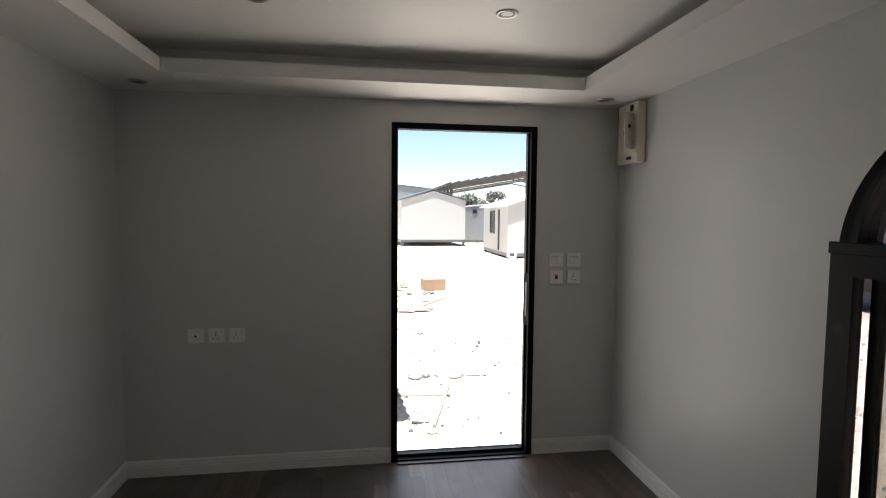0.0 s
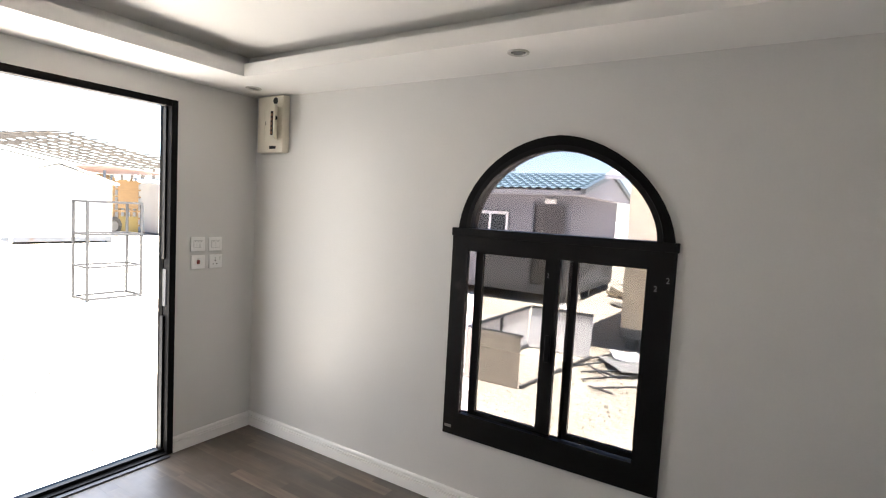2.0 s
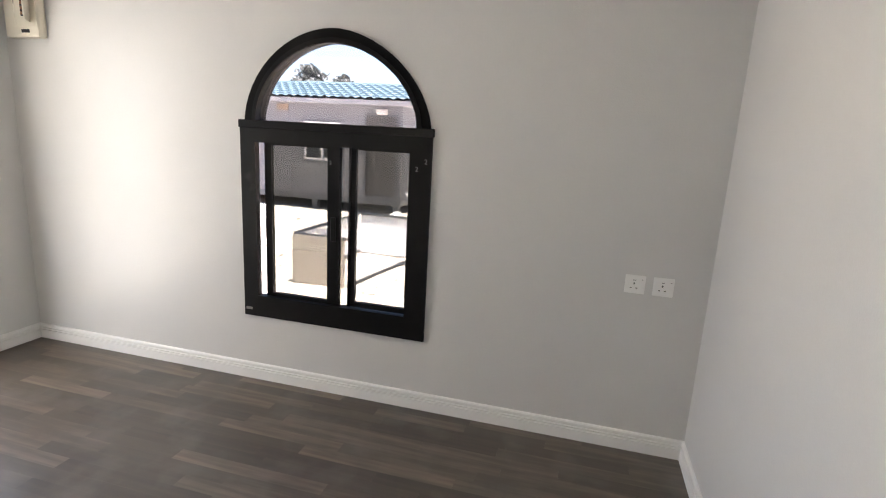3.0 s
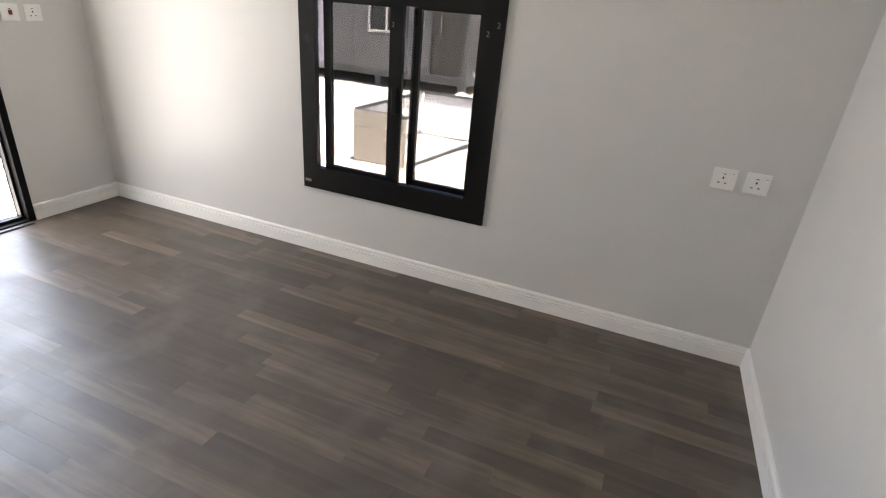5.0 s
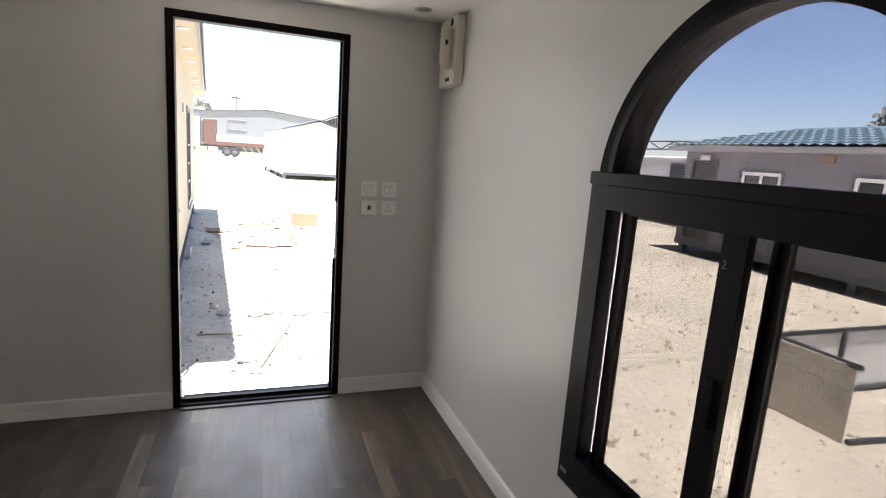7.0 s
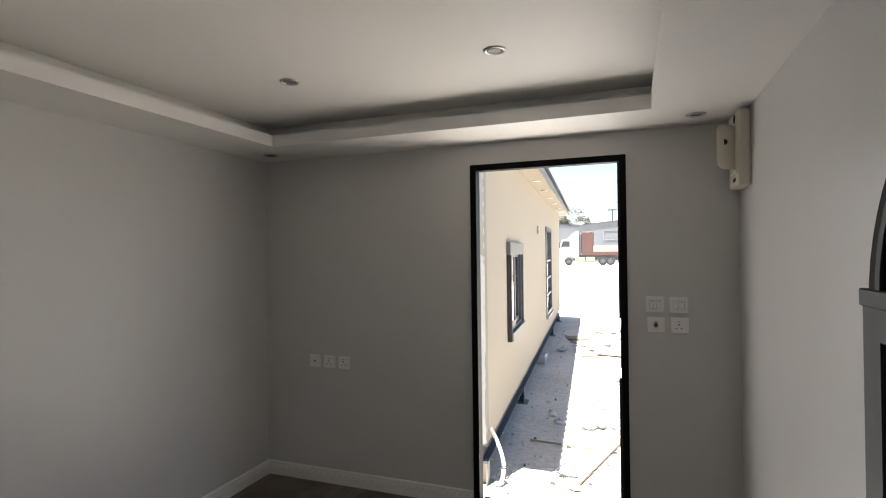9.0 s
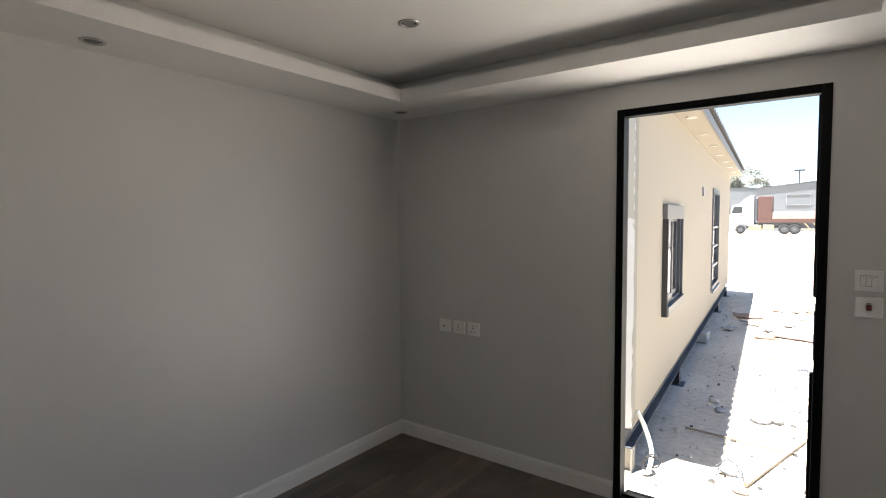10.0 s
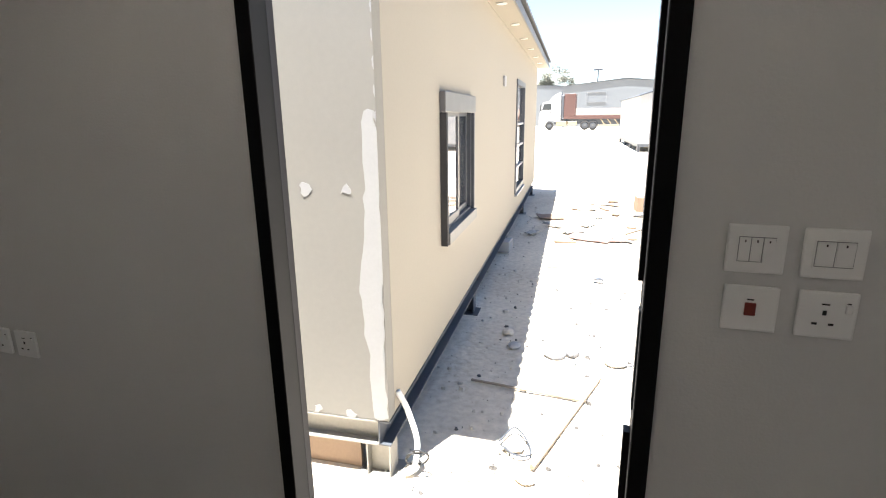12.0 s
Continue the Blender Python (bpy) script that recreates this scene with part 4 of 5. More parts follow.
for h in (d1, d2):
    dr = part("door", box((0.03, h[0], h[1]), (0.07, h[2], h[3])), mat("brown_door", (0.034, 0.031, 0.031), 0.5, var=0.15, scale=4), grey, "dark brown door")
    part("frame", ring([(h[0] - 0.05, h[1]), (h[2] + 0.05, h[1]), (h[2] + 0.05, h[3] + 0.05), (h[0] - 0.05, h[3] + 0.05)], [(h[0] + 0.01, h[1] + 0.01), (h[2] - 0.01, h[1] + 0.01), (h[2] - 0.01, h[3] - 0.01), (h[0] + 0.01, h[3] - 0.01)], lambda u, v: Vector((-0.012, u, v)), Vector((0.03, 0, 0))), M_STEEL, dr)
    part("handle", bar((0.0, h[2] - 0.22, 1.25), (0.0, h[2] - 0.22, 1.70), 0.025, 0.025), M_CHROME, dr)
    part("wall_lamp", box((-0.06, (h[0] + h[2]) / 2 - 0.16, 2.30), (-0.002, (h[0] + h[2]) / 2 + 0.12, 2.43), 0.035, segments=3), M_LAMP_WHITE, grey, "white oval bulkhead lamp", True)
for h in (wn1, wn2):
    part("trim", ring([(h[0] - 0.05, h[1] - 0.05), (h[2] + 0.05, h[1] - 0.05), (h[2] + 0.05, h[3] + 0.05), (h[0] - 0.05, h[3] + 0.05)], [(h[0], h[1]), (h[2], h[1]), (h[2], h[3]), (h[0], h[3])], lambda u, v: Vector((-0.015, u, v)), Vector((0.03, 0, 0))), M_STEEL, grey)
    win = part("window", ring([(h[0], h[1]), (h[2], h[1]), (h[2], h[3]), (h[0], h[3])], [(h[0] + 0.07, h[1] + 0.07), (h[2] - 0.07, h[1] + 0.07), (h[2] - 0.07, h[3] - 0.07), (h[0] + 0.07, h[3] - 0.07)], lambda u, v: Vector((0.0, u, v)), Vector((0.06, 0, 0))), M_UPVC, grey, "white sliding window")
    part("pane", box((0.03, h[0] + 0.06, h[1] + 0.06), (0.035, h[2] - 0.06, h[3] - 0.06)), M_GLASS_FAR, win)
    part("mullion", box((0.005, (h[0] + h[2]) / 2 - 0.03, h[1] + 0.07), (0.05, (h[0] + h[2]) / 2 + 0.03, h[3] - 0.07)), M_UPVC, win)
vent = part("vent_box", box((-0.03, 2.95, 2.32), (-0.002, 3.25, 2.45), 0.005), M_BROWN, grey, "small brown junction box")
for k, dy in enumerate((0.0, 0.12)):
    part("conduit", tube(bend([(0.3 + dy, -0.02, 0.50), (0.34 + dy, -0.10, 0.40), (0.40 + dy, -0.16, 0.15), (0.38 + dy, -0.20, 0.0)]), 0.016, 8), M_PVC, grey, "white conduit", True)

# ---- boards in a frame on the sand ----
tank = thing("board_frame", "open steel frame clad with grey and white boards", "frame", pose(0, 0, 0))
part("front_board", box((3.16, -0.66, GZ), (3.175, 0.05, 0.16), 0.002), M_BOARD, tank, "dusty grey board")
part("side_board", box((3.2, 0.04, GZ + 0.02), (5.1, 0.055, 0.15), 0.002), M_BOARD_WHITE, tank, "white board")
part("back_board", slab([((-0.92, GZ), (0.03, GZ), (0.03, 0.15), (-0.92, 0.15))], lambda u, v: Vector((5.1 + 0.13 * (v - GZ), u, v)), Vector((0.015, 0, 0))), M_BOARD_WHITE, tank, "white board")
for p, q in (((3.19, 0.03, 0.17), (5.1, 0.03, 0.17)), ((3.19, -0.68, GZ + 0.02), (5.1, -0.94, GZ + 0.02)), ((3.19, 0.02, GZ + 0.02), (5.1, 0.02, GZ + 0.02)), ((3.19, -0.68, 0.16), (3.19, 0.03, 0.16)), ((4.1, 0.025, GZ + 0.04), (4.1, 0.025, 0.15)), ((5.17, -0.92, 0.16), (5.17, 0.02, 0.16))):
    part("rail", bar(p, q, 0.035, 0.035), M_STEEL, tank, "dark steel tube")
part("bolt", rod((3.15, -0.60, 0.165), (3.15, -0.66, 0.165), 0.018, 8), M_RUBBER, tank)

pipe = thing("pvc_pipe", "short white plastic drain pipe lying on sand", "pipe", pose(7.6, 0.35, GZ))
pb = bmesh.new()
ro, ri, hl, n = 0.14, 0.125, 0.35, 24
rg = [[pb.verts.new((sx * hl * 0.6, r * math.cos(2 * math.pi * k / n), 0.14 + r * math.sin(2 * math.pi * k / n))) for k in range(n)] for r, sx in ((ro, -1), (ro, 1), (ri, 1), (ri, -1))]
for a, b in zip(rg, rg[1:] + rg[:1]):
    for k in range(n):
        pb.faces.new((a[k], a[(k + 1) % n], b[(k + 1) % n], b[k]))
part("pipe_shell", pb, M_PVC, pipe, "", True)
part("collar", tube([(0.1, 0.15 * math.cos(a / 12 * math.pi), 0.145 + 0.15 * math.sin(a / 12 * math.pi)) for a in range(25)], 0.012, 6), M_PVC, pipe)

# ---- tall cream cabin past the board frame ----
tall = cabin("tall_cabin", "plain cream cabin on a grey steel base", Matrix.Translation((6.1, -6.6, GZ)), 3.0, 5.5, 0.32, 2.75, 3.2, M_PALECREAM, M_ROOF_PALE, over=0.42, gable=0.3)


# ---- scrap by the board frame ----
def loose(name, label, category, p, q, r, material, group=""):
    ob = rod(p, q, r, 6)
    return tagged(to_object(name, ob, material), label, category, group)


def sheet(name, label, m, w, d, t, material, category="sheet", seed=1, group=""):
    """A thin, slightly warped sheet lying loose."""
    bm = bmesh.new()
    rnd = random.Random(seed)
    n = 4
    g = [[bm.verts.new((w * (i / n - 0.5), d * (j / n - 0.5), t + rnd.uniform(0, 0.02))) for i in range(n + 1)] for j in range(n + 1)]
    for a, b in zip(g, g[1:]):
        for k in range(n):
            bm.faces.new((a[k], a[k + 1], b[k + 1], b[k]))
    got = bmesh.ops.extrude_face_region(bm, geom=bm.faces[:])
    bmesh.ops.translate(bm, vec=(0, 0, -t), verts=[e for e in got["geom"] if isinstance(e, bmesh.types.BMVert)])
    ob = to_object(name, bm, material)
    ob.matrix_basis = m
    return tagged(ob, label, category, group)


for p, q in (((4.35, -0.80, 0.02), (5.4, -1.45, 0.03)), ((4.3, -1.05, 0.02), (4.75, -1.5, 0.02)), ((4.0, -1.15, 0.02), (4.7, -1.75, 0.03)), ((3.8, -1.30, 0.02), (3.7, -1.6, 0.02)), ((3.75, -1.35, 0.02), (4.1, -1.8, 0.04)), ((4.7, -1.0, 0.03), (4.2, -1.4, 0.05)), ((5.0, -0.95, 0.02), (5.8, -1.25, 0.02)), ((4.5, -1.15, 0.04), (4.35, -1.55, 0.02))):
    loose("steel_offcut", "dark steel offcut lying on sand", "scrap bar", (p[0], p[1], GZ + p[2]), (q[0], q[1], GZ + q[2]), 0.014, M_STEEL, "offcuts by the board frame")
sheet("sheet_offcut", "pale metal sheet offcut on sand", pose(4.95, -1.45, GZ + 0.03, 2, 3, 35), 0.9, 0.45, 0.008, M_WHITE, seed=4)
sheet("sheet_offcut", "pale metal sheet offcut on sand", pose(5.5, -1.35, GZ + 0.02, 2, 1, 20), 0.6, 0.4, 0.008, M_BOARD_WHITE, seed=7)
rnd = random.Random(12)
for k in range(26):
    x, y = 13.0 + rnd.uniform(-1.5, 2.0), -0.2 + rnd.uniform(-0.9, 0.7)
    sheet("rubble_piece", "broken block in a rubble heap", pose(x, y, GZ + rnd.uniform(0, 0.25), rnd.uniform(-30, 30), rnd.uniform(-30, 30), rnd.uniform(0, 180)), 0.4, 0.3, 0.1, M_STONE, "rubble", k, "rubble heap")
sheet("sheet_offcut", "grey sheet scrap lying on sand", pose(10.2, -0.1, GZ + 0.02, 0, 0, 30), 0.6, 0.2, 0.02, M_STEEL_LIGHT, seed=9)

# ---- things lying in front of the doorway ----
loose("stick", "thin weathered timber batten on the ground", "stick", (-0.99, 1.54, GZ + 0.015), (-0.66, 2.72, GZ + 0.017), 0.018, M_STICK, "sticks on the ground")
loose("stick", "thin dark timber batten on the ground", "stick", (-1.58, 2.43, GZ + 0.012), (-0.74, 2.36, GZ + 0.012), 0.011, M_STICK, "sticks on the ground")
loose("steel_rod", "thin steel rod on the ground", "rod", (-0.54, 3.0, GZ + 0.012), (-0.15, 3.02, GZ + 0.012), 0.010, M_STEEL)
loose("stick", "long timber batten on the ground", "stick", (-0.42, 7.9, GZ + 0.015), (0.25, 9.0, GZ + 0.015), 0.016, M_STICK, "sticks on the ground")
loose("stick", "pale timber batten on the ground", "stick", (-1.4, 5.6, GZ + 0.015), (-0.75, 5.75, GZ + 0.015), 0.012, M_STICK, "sticks on the ground")


def crumple(name, label, place, r, material, seed, flat=0.5):
    bm = bmesh.new()
    bmesh.ops.create_icosphere(bm, subdivisions=2, radius=r)
    for v in bm.verts:
        d = noise.noise(v.co * (5.0 / r * 0.12) + Vector((seed, 0, 0)))
        v.co *= 1 + 0.6 * d
        v.co.z = max(v.co.z * flat, -0.35 * r * flat)
    ob = to_object(name, bm, material)
    ob.matrix_basis = pose(place[0], place[1], GZ + 0.3 * r * flat)
    return tagged(ob, label, "scrap")


crumple("foil_scrap", "crumpled silver foil on the sand", (-1.00, 3.06), 0.10, M_FOIL, 1)
crumple("foil_scrap", "crumpled silver foil on the sand", (-0.90, 3.10), 0.06, M_FOIL, 5)
crumple("plastic_scrap", "crumpled grey plastic on the sand", (-0.54, 3.06), 0.08, M_STEEL_LIGHT, 9)
crumple("rock", "pale rock in the shade of the cabin", (-1.49, 3.39), 0.05, M_STONE, 3, 0.9)
crumple("rock", "pale rock at the edge of the shade", (-1.38, 3.12), 0.06, M_PUTTY, 13, 0.4)
crumple("plastic_film", "crumpled clear plastic film on the sand", (-1.13, 1.10), 0.20, M_ROOF_PALE, 31, 0.12)
crumple("plastic_film", "crumpled clear plastic film on the sand", (-0.86, 1.02), 0.14, M_ROOF_PALE, 37, 0.15)
crumple("wire_scrap", "tangle of thin scrap on the sand", (-1.12, 1.72), 0.06, M_STEEL_LIGHT, 17, 0.4)
crumple("paper_scrap", "crumpled paper on the sand", (-1.02, 1.45), 0.05, M_STONE, 21, 0.5)
rnd = random.Random(41)
for k in range(14):
    w, d = rnd.uniform(0.05, 0.22), rnd.uniform(0.03, 0.09)
    sc = to_object("litter_scrap", box((-w, -d, 0), (w, d, 0.02), 0.003), (M_STEEL_LIGHT, M_BROWN, M_CARD)[k % 3])
    sc.matrix_basis = pose(rnd.uniform(-1.6, 0.2), rnd.uniform(7.0, 10.5), GZ + 0.006, rnd.uniform(-6, 6), rnd.uniform(-6, 6), rnd.uniform(0, 180))
    tagged(sc, ("small grey scrap of board on the sand", "small brown scrap of board on the sand", "torn piece of cardboard on the sand")[k % 3], "scrap", "scraps beside the cream cabin")
wl = tagged(to_object("wire_loop", tube(bend([(-1.15, 2.9, GZ + 0.01), (-1.05, 2.72, GZ + 0.012), (-0.9, 2.74, GZ + 0.01), (-0.85, 2.9, GZ + 0.012), (-0.86, 3.0, GZ + 0.01)]), 0.004, 5), M_STEEL), "loop of thin wire on the sand", "wire")
wt = tagged(to_object("wire_loop", tube(bend([(-1.22, 1.74, GZ + 0.01), (-1.15, 1.88, GZ + 0.03), (-1.05, 1.78, GZ + 0.012), (-1.02, 1.66, GZ + 0.01), (-1.1, 1.62, GZ + 0.02), (-1.2, 1.7, GZ + 0.01)]), 0.006, 5), M_STEEL), "bent dark wire on the sand", "wire")
for k, (x, y, w, d, a, mt, lb) in enumerate(((-1.77, 9.1, 0.5, 0.35, 20, M_CARD, "flattened cardboard on the ground"), (-0.95, 7.4, 0.65, 0.3, -15, M_BRICKRED, "reddish sheet scrap on the ground"), (-0.6, 7.45, 0.45, 0.3, 12, M_BRICKRED, "reddish sheet scrap on the ground"),
        (-1.25, 7.9, 0.4, 0.25, 40, M_WHITE, "white sheet scrap on the ground"), (-1.6, 8.3, 0.5, 0.12, -30, M_STEEL_LIGHT, "grey strip scrap on the ground"), (-1.05, 8.5, 0.3, 0.2, 60, M_WHITE, "white sheet scrap on the ground"),
        (-0.8, 10.9, 0.7, 0.15, -20, M_STICK, "flat timber scrap on the ground"), (-0.62, 11.4, 0.25, 0.22, 10, M_CARD, "cardboard scrap on the ground"), (-0.1, 9.7, 0.3, 0.2, 10, M_GALV, "grey sheet scrap on the ground"), (-1.9, 7.6, 0.3, 0.15, 70, M_STEEL_LIGHT, "grey strip scrap on the ground"), (-0.2, 1.0, 0.3, 0.14, 15, M_STONE, "pale board scrap on the ground"), (-0.75, 5.2, 0.12, 0.06, 0, M_STEEL, "small dark scrap on the ground"))):
    sheet("sheet_scrap", lb, pose(x, y, GZ + 0.02, 3, 2, a), w, d, 0.012, mt, "scrap", 40 + k, "scrap before the doorway")
carton = tagged(to_object("cardboard_box", box((-0.30, -0.2, 0), (0.30, 0.2, 0.30), 0.006), M_CARD), "brown cardboard box on the sand", "box")
carton.matrix_basis = pose(0.12, 10.4, GZ, 0, 0, 8)
block = tagged(to_object("timber_block", box((-0.12, -0.15, 0), (0.12, 0.15, 0.16), 0.004), M_WHITE), "pale block under the cabin beam", "block")
block.matrix_basis = pose(-2.16, 6.4, GZ)

# ---- tube rack ----
rack = thing("tube_rack", "tall welded steel tube rack standing on sand", "rack", pose(2.24, 7.5, GZ))
for x in (0.0, 0.96):
    for y in (0.0, 0.55):
        part("upright", box((x - 0.02, y - 0.02, 0), (x + 0.02, y + 0.02, 1.85)), M_RACK, rack)
for z in (0.03, 0.62, 1.23, 1.83):
    for p, q in (((0, 0, z), (0.96, 0, z)), ((0, 0.55, z), (0.96, 0.55, z)), ((0, 0, z), (0, 0.55, z)), ((0.96, 0, z), (0.96, 0.55, z))):
        part("rail", bar(p, q, 0.035, 0.035), M_RACK, rack)

# ---- cabins across the yard ----
RB = Matrix.Rotation(radians(4.5), 4, "Z")
bcab = cabin("white_cabin", "white site cabin with a low gable on steel beams", Matrix.Translation((0.45, 28.6, GZ)) @ RB, 4.05, 11.0, 0.42, 2.86, 3.5, M_WHITE, M_STEEL, over=0.12, gable=0.08)
dcab = cabin("white_cabin", "white site cabin with a window in its side", Matrix.Translation((4.74, 19.8, GZ)), 3.75, 5.0, 0.24, 2.42, 3.05, M_WHITE, M_ROOF_PALE, over=0.22, gable=0.15)
far_window(dcab, (0, 2.9, 1.05), "y", 0.9, 1.15)
part("downpipe", rod((-0.04, 1.55, 0.3), (-0.04, 1.55, 2.25), 0.04), M_STEEL, dcab)
part("hose", tube(bend([(0.05, -0.1, 0.3), (0.0, -0.15, 0.12), (0.3, -0.2, 0.05), (0.35, -0.12, 0.25)]), 0.05, 8), M_PVC, dcab, "", True)
ccab = cabin("blue_cabin", "pale blue panel cabin behind white ones", Matrix.Translation((5.1, 33.0, GZ)), 3.6, 6.0, 0.20, 2.5, 2.7, M_BLUEWHITE, M_ROOF_PALE, over=0.05, gable=0.05)
far_window(ccab, (0.85, 0, 2.05), "x", 0.36, 0.32, bars=0)
ecab = cabin("white_cabin", "white site cabin with a pale blue door panel", Matrix.Translation((12.4, 23.4, GZ)), 3.2, 5.0, 0.1, 2.6, 2.9, M_WHITE, M_ROOF_PALE, over=0.1, gable=0.05)
part("door", box((0.15, -0.03, 0.3), (0.9, -0.002, 2.3)), M_BLUEWHITE, ecab, "pale blue door")
rcab = cabin("pale_workshop", "pale panel workshop beyond the grey cabin", Matrix.Translation((13.6, 10.4, GZ)), 5.0, 14.0, 0.12, 2.45, 2.6, M_WHITE, M_ROOF_PALE, over=0.02, gable=0.02)
for y, w, h in ((1.6, 1.3, 2.0), (4.6, 1.4, 1.75), (8.2, 1.2, 1.4)):
    far_window(rcab, (0, y, 0.3), "y", w, h, M_STEEL, "door", 0.03, 0)
for k in range(12):
    part("rib", box((-0.04, 0.0 + 0.09 * k, 0.14), (-0.002, 0.04 + 0.09 * k, 2.42)), M_GREYTRIM, rcab)

# low steel truss on posts before the workshop
truss = thing("roof_truss", "thin steel lattice truss on posts", "truss", pose(12.6, 9.2, GZ))
part("top_chord", bar((0, 0, 3.0), (0, 17, 3.15), 0.05, 0.05), M_STEEL, truss)
part("bottom_chord", bar((0, 0, 2.72), (0, 17, 2.87), 0.05, 0.05), M_STEEL, truss)
for k in range(28):
    y = 0.6 * k
    part("web", bar((0, y, 2.73 + y * 0.0088), (0, y + 0.6, 3.0 + y * 0.0088), 0.03, 0.03) if k % 2 else bar((0, y, 3.0 + y * 0.0088), (0, y + 0.6, 2.73 + y * 0.0088), 0.03, 0.03), M_STEEL, truss)
for y in (0.0, 5.6, 11.2, 16.8):
    part("post", box((-0.05, y - 0.05, 0), (0.05, y + 0.05, 2.72 + y * 0.0088)), M_STEEL, truss)

# stacked timber frames by the far cabins
stack = thing("timber_stack", "tall stack of orange timber frames", "timber stack", pose(10.1, 24.3, GZ))
for k in range(7):
    x = 0.28 * k
    part("post", box((x, 0, 0), (x + 0.09, 0.09, 2.7 + 0.05 * (k % 3))), M_TIMBER, stack)
for k in range(7):
    z = 0.4 + 0.36 * k
    part("batten", box((-0.05, -0.06, z), (1.85, -0.005, z + 0.08)), M_TIMBER, stack)
part("board", box((0.75, -0.09, 1.3), (1.7, -0.065, 2.7)), M_TIMBER, stack, "plain orange board")
part("board", box((0.8, -0.09, 0.1), (1.7, -0.065, 0.9)), M_YELLOW, stack, "yellow board")
shelter = thing("lean_to", "rusty sheet lean-to roof over timber", "shelter", pose(9.6, 22.6, GZ))
part("roof", slab([((0, 3.25), (2.9, 3.05), (2.9, 3.10), (0, 3.30))], lambda u, v: Vector((u, 0, v)), Vector((0, 6.0, 0))), M_BRICKRED, shelter, "rusty sheet roof")
part("back_wall", box((0.0, 5.7, 0), (2.8, 5.75, 3.04)), M_TIMBER, shelter)
for x, y in ((0.05, 0.4), (2.75, 0.4), (0.05, 5.5), (2.75, 5.5)):
    part("post", box((x, y, 0), (x + 0.08, y + 0.08, 3.04)), M_STEEL, shelter)
tyre = thing("tyre", "worn black tyre leaning by timber", "tyre", pose(10.4, 23.7, GZ + 0.45, 90, 0, 20))
part("tread", tube([(0.36 * math.cos(a * math.pi / 12), 0.36 * math.sin(a * math.pi / 12), 0) for a in range(25)], 0.1, 10), M_RUBBER, tyre, "", True)
part("rim", rod((0, 0, -0.06), (0, 0, 0.06), 0.24, 20), M_GALV, tyre)

# open steel canopy behind the cabins
canopy = thing("steel_canopy", "open brown steel canopy frame without roof sheets", "canopy", pose(4.7, 36.5, GZ))
W = 17.6
for k in range(9):
    y = 1.75 * k
    for a, b in (((0, y, 4.25), (W / 2, y, 5.75)), ((W / 2, y, 5.75), (W, y, 4.25))):
        part("rafter", bar(a, b, 0.10, 0.13), M_TRUSS, canopy)
        if k % 4 == 0:
            part("lower_chord", bar((a[0], y, a[2] - 0.45), (b[0], y, b[2] - 0.45), 0.1, 0.1), M_TRUSS, canopy)
    for x in (0.1, W - 0.1):
        part("post", box((x - 0.1, y - 0.1, 0), (x + 0.1, y + 0.1, 4.2)), M_TRUSS, canopy)
for k in range(26):
    x = W * k / 25
    z = 4.25 + 1.5 * (1 - abs(x - W / 2) / (W / 2)) + 0.16
    part("purlin", bar((x, -0.4, z), (x, 14.0, z), 0.14, 0.08), M_TRUSS, canopy)

# ---- lorry ----
lorry = thing("lorry", "white tractor lorry with a long red-brown flat trailer", "lorry", pose(-10.55, 71.0, GZ))
cabp = part("cab", slab([((0.0, 0.62), (-0.04, 1.7), (0.10, 2.5), (0.42, 3.55), (1.25, 3.75), (1.75, 4.35), (2.35, 4.72), (2.78, 4.80), (2.78, 1.05), (2.05, 1.05), (1.9, 1.25), (0.85, 1.25), (0.7, 0.62))], lambda u, v: Vector((u, 0, v)), Vector((0, 2.5, 0))), M_TRUCK_WHITE, lorry, "white sleeper cab with roof fairing")
part("side_window", slab([((0.36, 2.62), (1.55, 2.62), (1.55, 3.40), (0.62, 3.40))], lambda u, v: Vector((u, -0.02, v)), Vector((0, 0.018, 0))), M_GLASS_FAR, cabp, "dark cab window")
part("windscreen", slab([((0.12, 2.50), (0.40, 3.42), (0.36, 3.42), (0.08, 2.50))], lambda u, v: Vector((u - 0.02, 0.15, v)), Vector((0, 2.2, 0))), M_GLASS_FAR, cabp, "dark windscreen")
part("door_line", box((1.68, -0.014, 1.3), (1.73, -0.002, 3.5)), M_GALV, cabp)
part("door_handle", box((1.35, -0.03, 2.25), (1.6, -0.002, 2.33)), M_RUBBER, cabp)
part("mirror", box((0.12, -0.30, 2.45), (0.26, -0.08, 3.25), 0.02), M_RUBBER, cabp, "black wing mirror")
part("bumper", box((-0.12, 0, 0.35), (0.68, 2.5, 0.618), 0.03), M_TRUCK_WHITE, cabp)
part("headlight", box((-0.08, -0.012, 0.95), (0.35, -0.001, 1.2), 0.004), M_GREYTRIM, cabp, "pale headlight")
part("air_stack", box((2.82, 0.1, 1.6), (3.16, 2.3, 4.4), 0.03), M_STEEL, lorry, "dark gap of pipes behind the cab")
part("headboard", box((3.20, 0, 1.85), (4.65, 2.5, 4.62), 0.02), M_TRUCK_RED, lorry, "red-brown upright bulkhead")
part("deck", box((3.2, 0, 1.42), (19.0, 2.5, 1.845)), M_TRUCK_RED, lorry, "red-brown trailer deck")
part("load", box((4.7, 0.05, 1.85), (13.2, 2.4, 2.72), 0.02), M_LOAD, lorry, "pale pink boards")
part("chassis", box((1.9, 0.4, 0.75), (18.9, 2.0, 1.415)), M_STEEL, lorry)
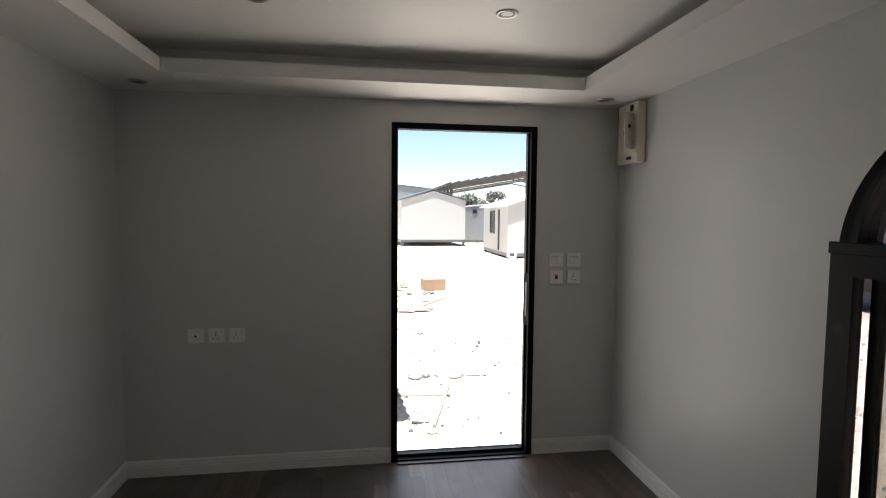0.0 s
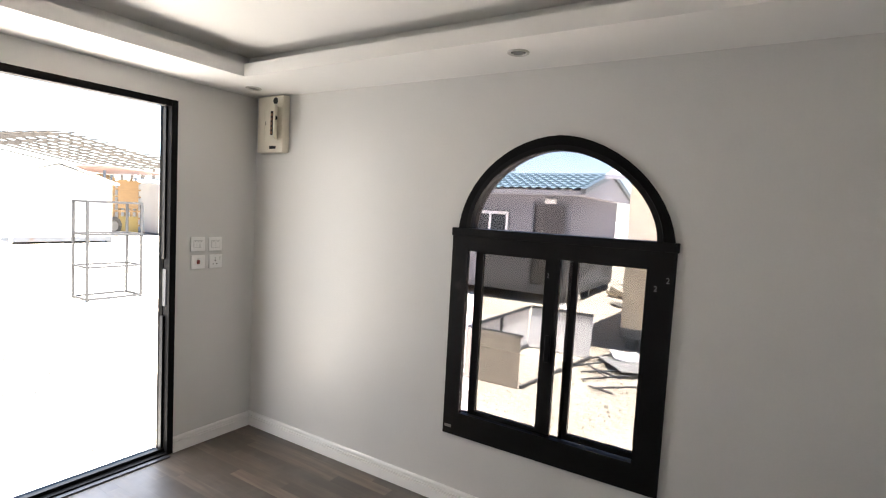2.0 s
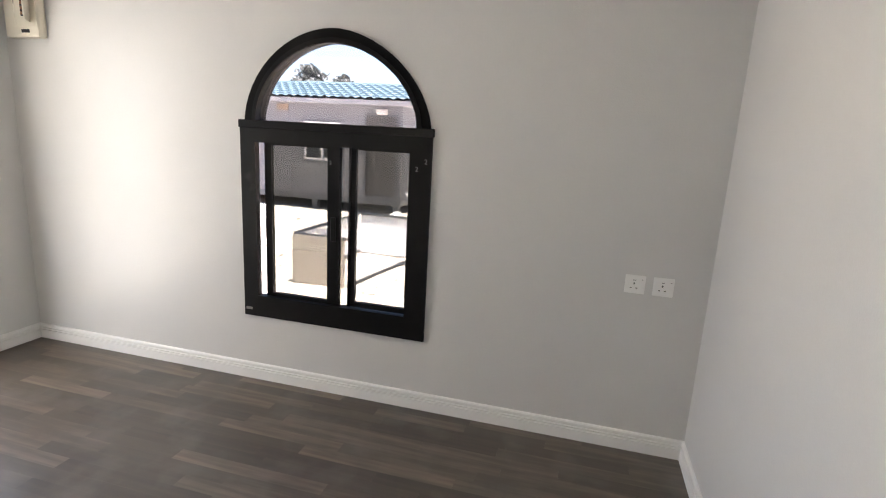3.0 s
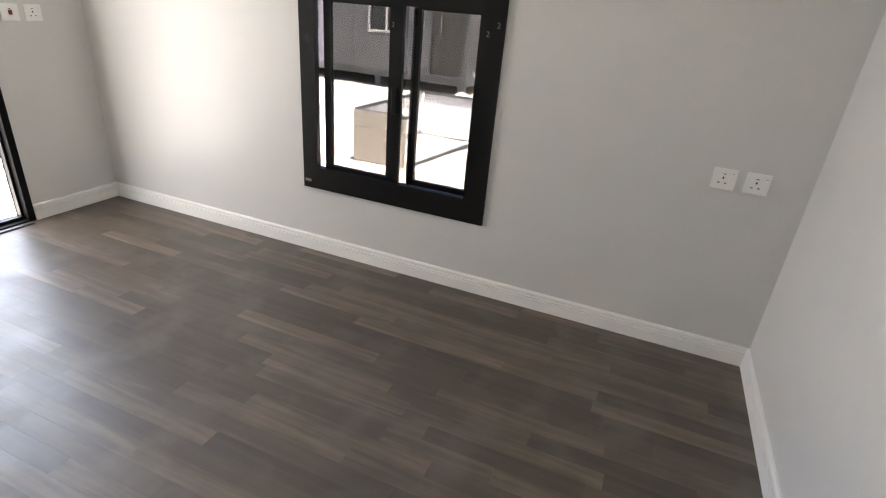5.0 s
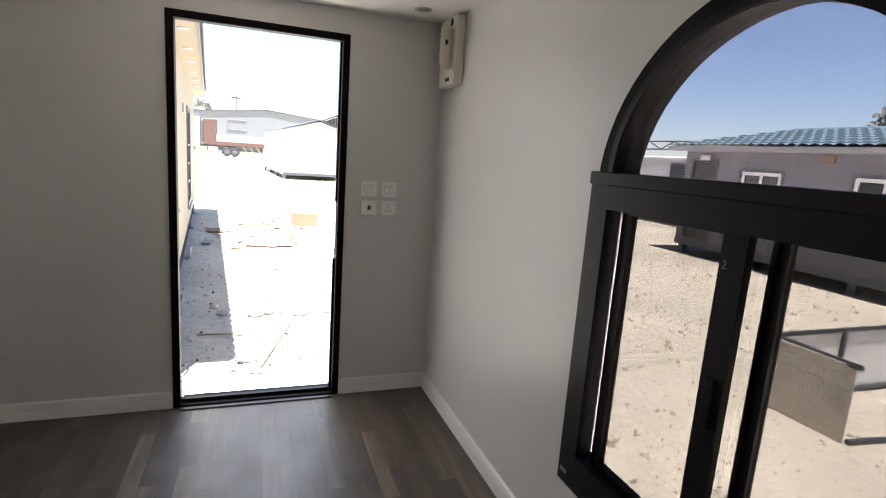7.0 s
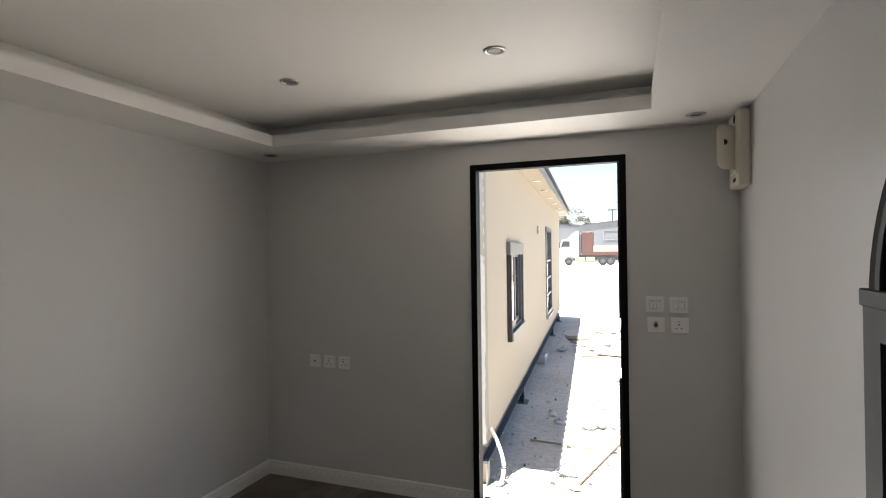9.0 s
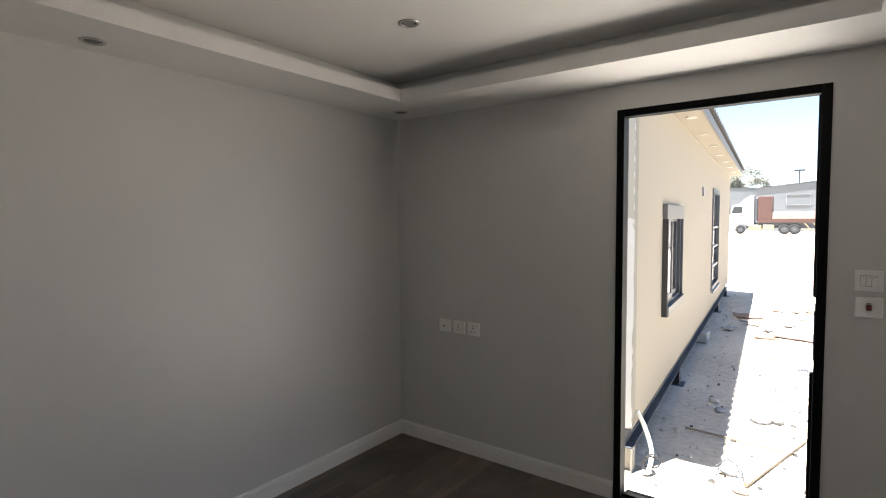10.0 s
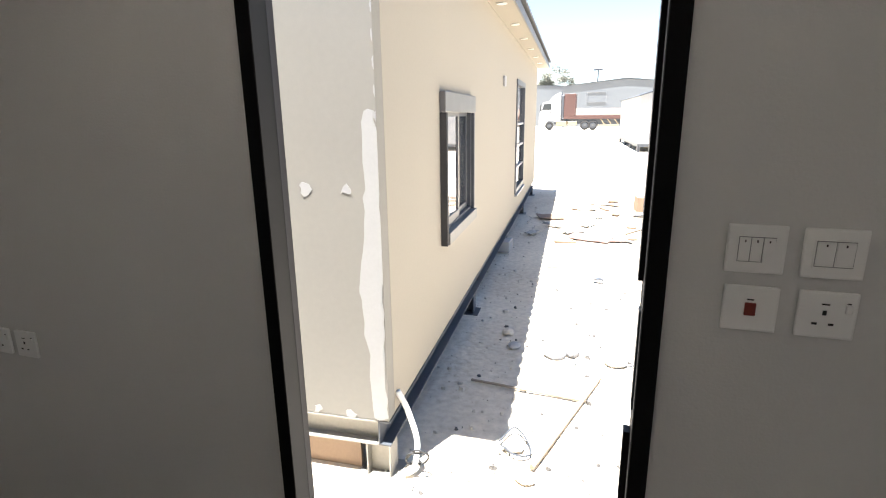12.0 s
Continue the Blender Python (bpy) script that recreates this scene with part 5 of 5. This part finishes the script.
part("fuel_tank", box((2.25, 0.02, 0.52), (3.6, 0.38, 1.15), 0.06), M_TANK, lorry, "cream fuel tank")
part("toolbox", box((3.75, 0.02, 0.62), (4.9, 0.38, 1.15), 0.03), M_TANK, lorry, "cream side box")
for x in (7.9, 8.75, 9.6):
    part("brace", bar((x, 0.05, 1.38), (x + 0.55, 0.05, 0.66), 0.06, 0.1), M_TANK, lorry)
part("side_guard", box((7.6, 0.02, 0.55), (10.2, 0.09, 0.68)), M_TANK, lorry, "pale side guard rail")
part("toolbox", box((10.4, 0.02, 0.5), (12.0, 0.38, 1.38), 0.03), M_TANK, lorry, "cream side box")
for x, r in ((1.37, 0.56), (5.95, 0.62), (6.95, 0.62), (14.2, 0.56), (15.5, 0.56), (16.8, 0.56)):
    wheel = part("wheel", tube([(x + (r - 0.14) * math.cos(a * math.pi / 12), 0.12, r + (r - 0.14) * math.sin(a * math.pi / 12)) for a in range(25)], 0.14, 8), M_RUBBER, lorry, "", True)
    part("rim", rod((x, 0.0, r), (x, 0.22, r), r - 0.26, 20), M_STEEL, wheel)
    part("hub", rod((x, -0.06, r), (x, 0.0, r), 0.14, 14), M_GALV, wheel, "pale hub")

# ---- warehouse beyond ----
wh = cabin("warehouse", "large white gabled warehouse", Matrix.Translation((-9.5, 90, GZ)), 20.0, 30.0, 0.05, 6.5, 7.5, M_BLUEWHITE, M_STEEL, over=0.2, gable=0.2, piers=2)
far_window(wh, (5.5, 0, 3.9), "x", 3.0, 1.6, M_GREYTRIM, "vent", 0.1, 0, M_BLUEWHITE)
wh2 = cabin("warehouse", "white warehouse wall behind the lorry", Matrix.Translation((-22.0, 96, GZ)), 12.0, 20.0, 0.05, 6.9, 7.1, M_BLUEWHITE, M_STEEL, over=0.1, gable=0.1, piers=2)
pole = thing("street_lamp", "tall thin yard lamp post", "lamp post", pose(-5.0, 118, GZ))
part("pole", rod((0, 0, 0), (0, 0, 11.0), 0.16, 8, r2=0.1), M_STEEL, pole)
part("lamp_head", box((-0.9, -0.2, 10.9), (0.9, 0.2, 11.2)), M_STEEL, pole)


# ---- trees ----
def tree(m, height, crown, seed, label="dusty green tree with an uneven crown", leaf=M_LEAF):
    rnd = random.Random(seed)
    ob = thing("tree", label, "tree", m, "trees behind the yard")
    tb = rod((0, 0, -0.1), (0.1, 0, height * 0.55), 0.16, 8, r2=0.09)
    tips = []
    for k in range(7):
        a, z = rnd.uniform(0, 6.28), height * rnd.uniform(0.35, 0.55)
        tip = (crown * 0.6 * math.cos(a), crown * 0.6 * math.sin(a), height * rnd.uniform(0.6, 0.92))
        rod((0.06, 0, z), tip, 0.06, 6, tb, 0.02)
        tips.append(tip)
    part("trunk", tb, M_BARK, ob)
    vs, fs = [], []
    for tip in tips + [(0, 0, height * 0.9)]:
        for _ in range(170):
            d = Vector((rnd.gauss(0, 1), rnd.gauss(0, 1), rnd.gauss(0, 0.8))) * crown * 0.20
            c = Vector(tip) + d
            s = 0.10 + 0.12 * rnd.random()
            u = Vector((rnd.gauss(0, 1), rnd.gauss(0, 1), rnd.gauss(0, 1))).normalized()
            v = u.orthogonal().normalized()
            w = u.cross(v)
            b = len(vs)
            vs += [c + v * s, c + w * s * 0.6, c - v * s, c - w * s * 0.6 + u * s * 0.4]
            fs += [(b, b + 1, b + 2), (b, b + 2, b + 3)]
    me = bpy.data.meshes.new("crown")
    me.from_pydata(vs, [], fs)
    me.materials.append(leaf)
    cr = new("crown", me)
    cr.parent = ob
    return ob


for k, (x, y, h, c) in enumerate(((25.5, 12.6, 5.7, 1.0), (25.5, 10.3, 5.2, 0.7), (25.5, 11.4, 4.7, 0.6), (26, 14.1, 4.5, 0.8), (25.8, 13.4, 5.1, 0.7), (14.4, 60, 5.0, 1.3), (11.6, 61, 4.5, 1.4), (10.2, 60, 4.3, 1.2), (12.8, 62, 4.0, 1.2))):
    tree(pose(x, y, GZ), h, c, 60 + k)
for k, (x, h, c) in enumerate(((-15.5, 9.4, 2.0), (-13.2, 12.2, 2.9), (-10.8, 10.0, 1.9), (-7.2, 8.2, 1.6))):
    tree(pose(x, 112, GZ), h, c, 80 + k, "dusty tree with an uneven crown, paled by haze", M_LEAF_HAZED)

# ---- floor strips, last ----
rnd = random.Random(77)
SW = 3.0 / 42
shared = {}
for c in range(42):
    y = 0.0 - rnd.uniform(0, 0.3)
    ends = [0.0]
    while y > RY + 0.15:
        if y < -0.1:
            ends.append(y)
        y -= rnd.choice((0.40, 0.48, 0.56, 0.64, 0.72))
    ends.append(RY)
    for a, b in zip(ends, ends[1:]):
        ln = round(a - b, 3)
        if ln not in shared:
            bm = box((0.00015, -ln + 0.00015, -0.0035), (SW - 0.00015, -0.00015, 0.0))
            me = bpy.data.meshes.new("plank")
            bm.to_mesh(me)
            bm.free()
            me.materials.append(M_PLANK)
            shared[ln] = me
        p = new("plank", shared[ln])
        p.location = (RX + c * SW, a, 0)
        p.parent = floor
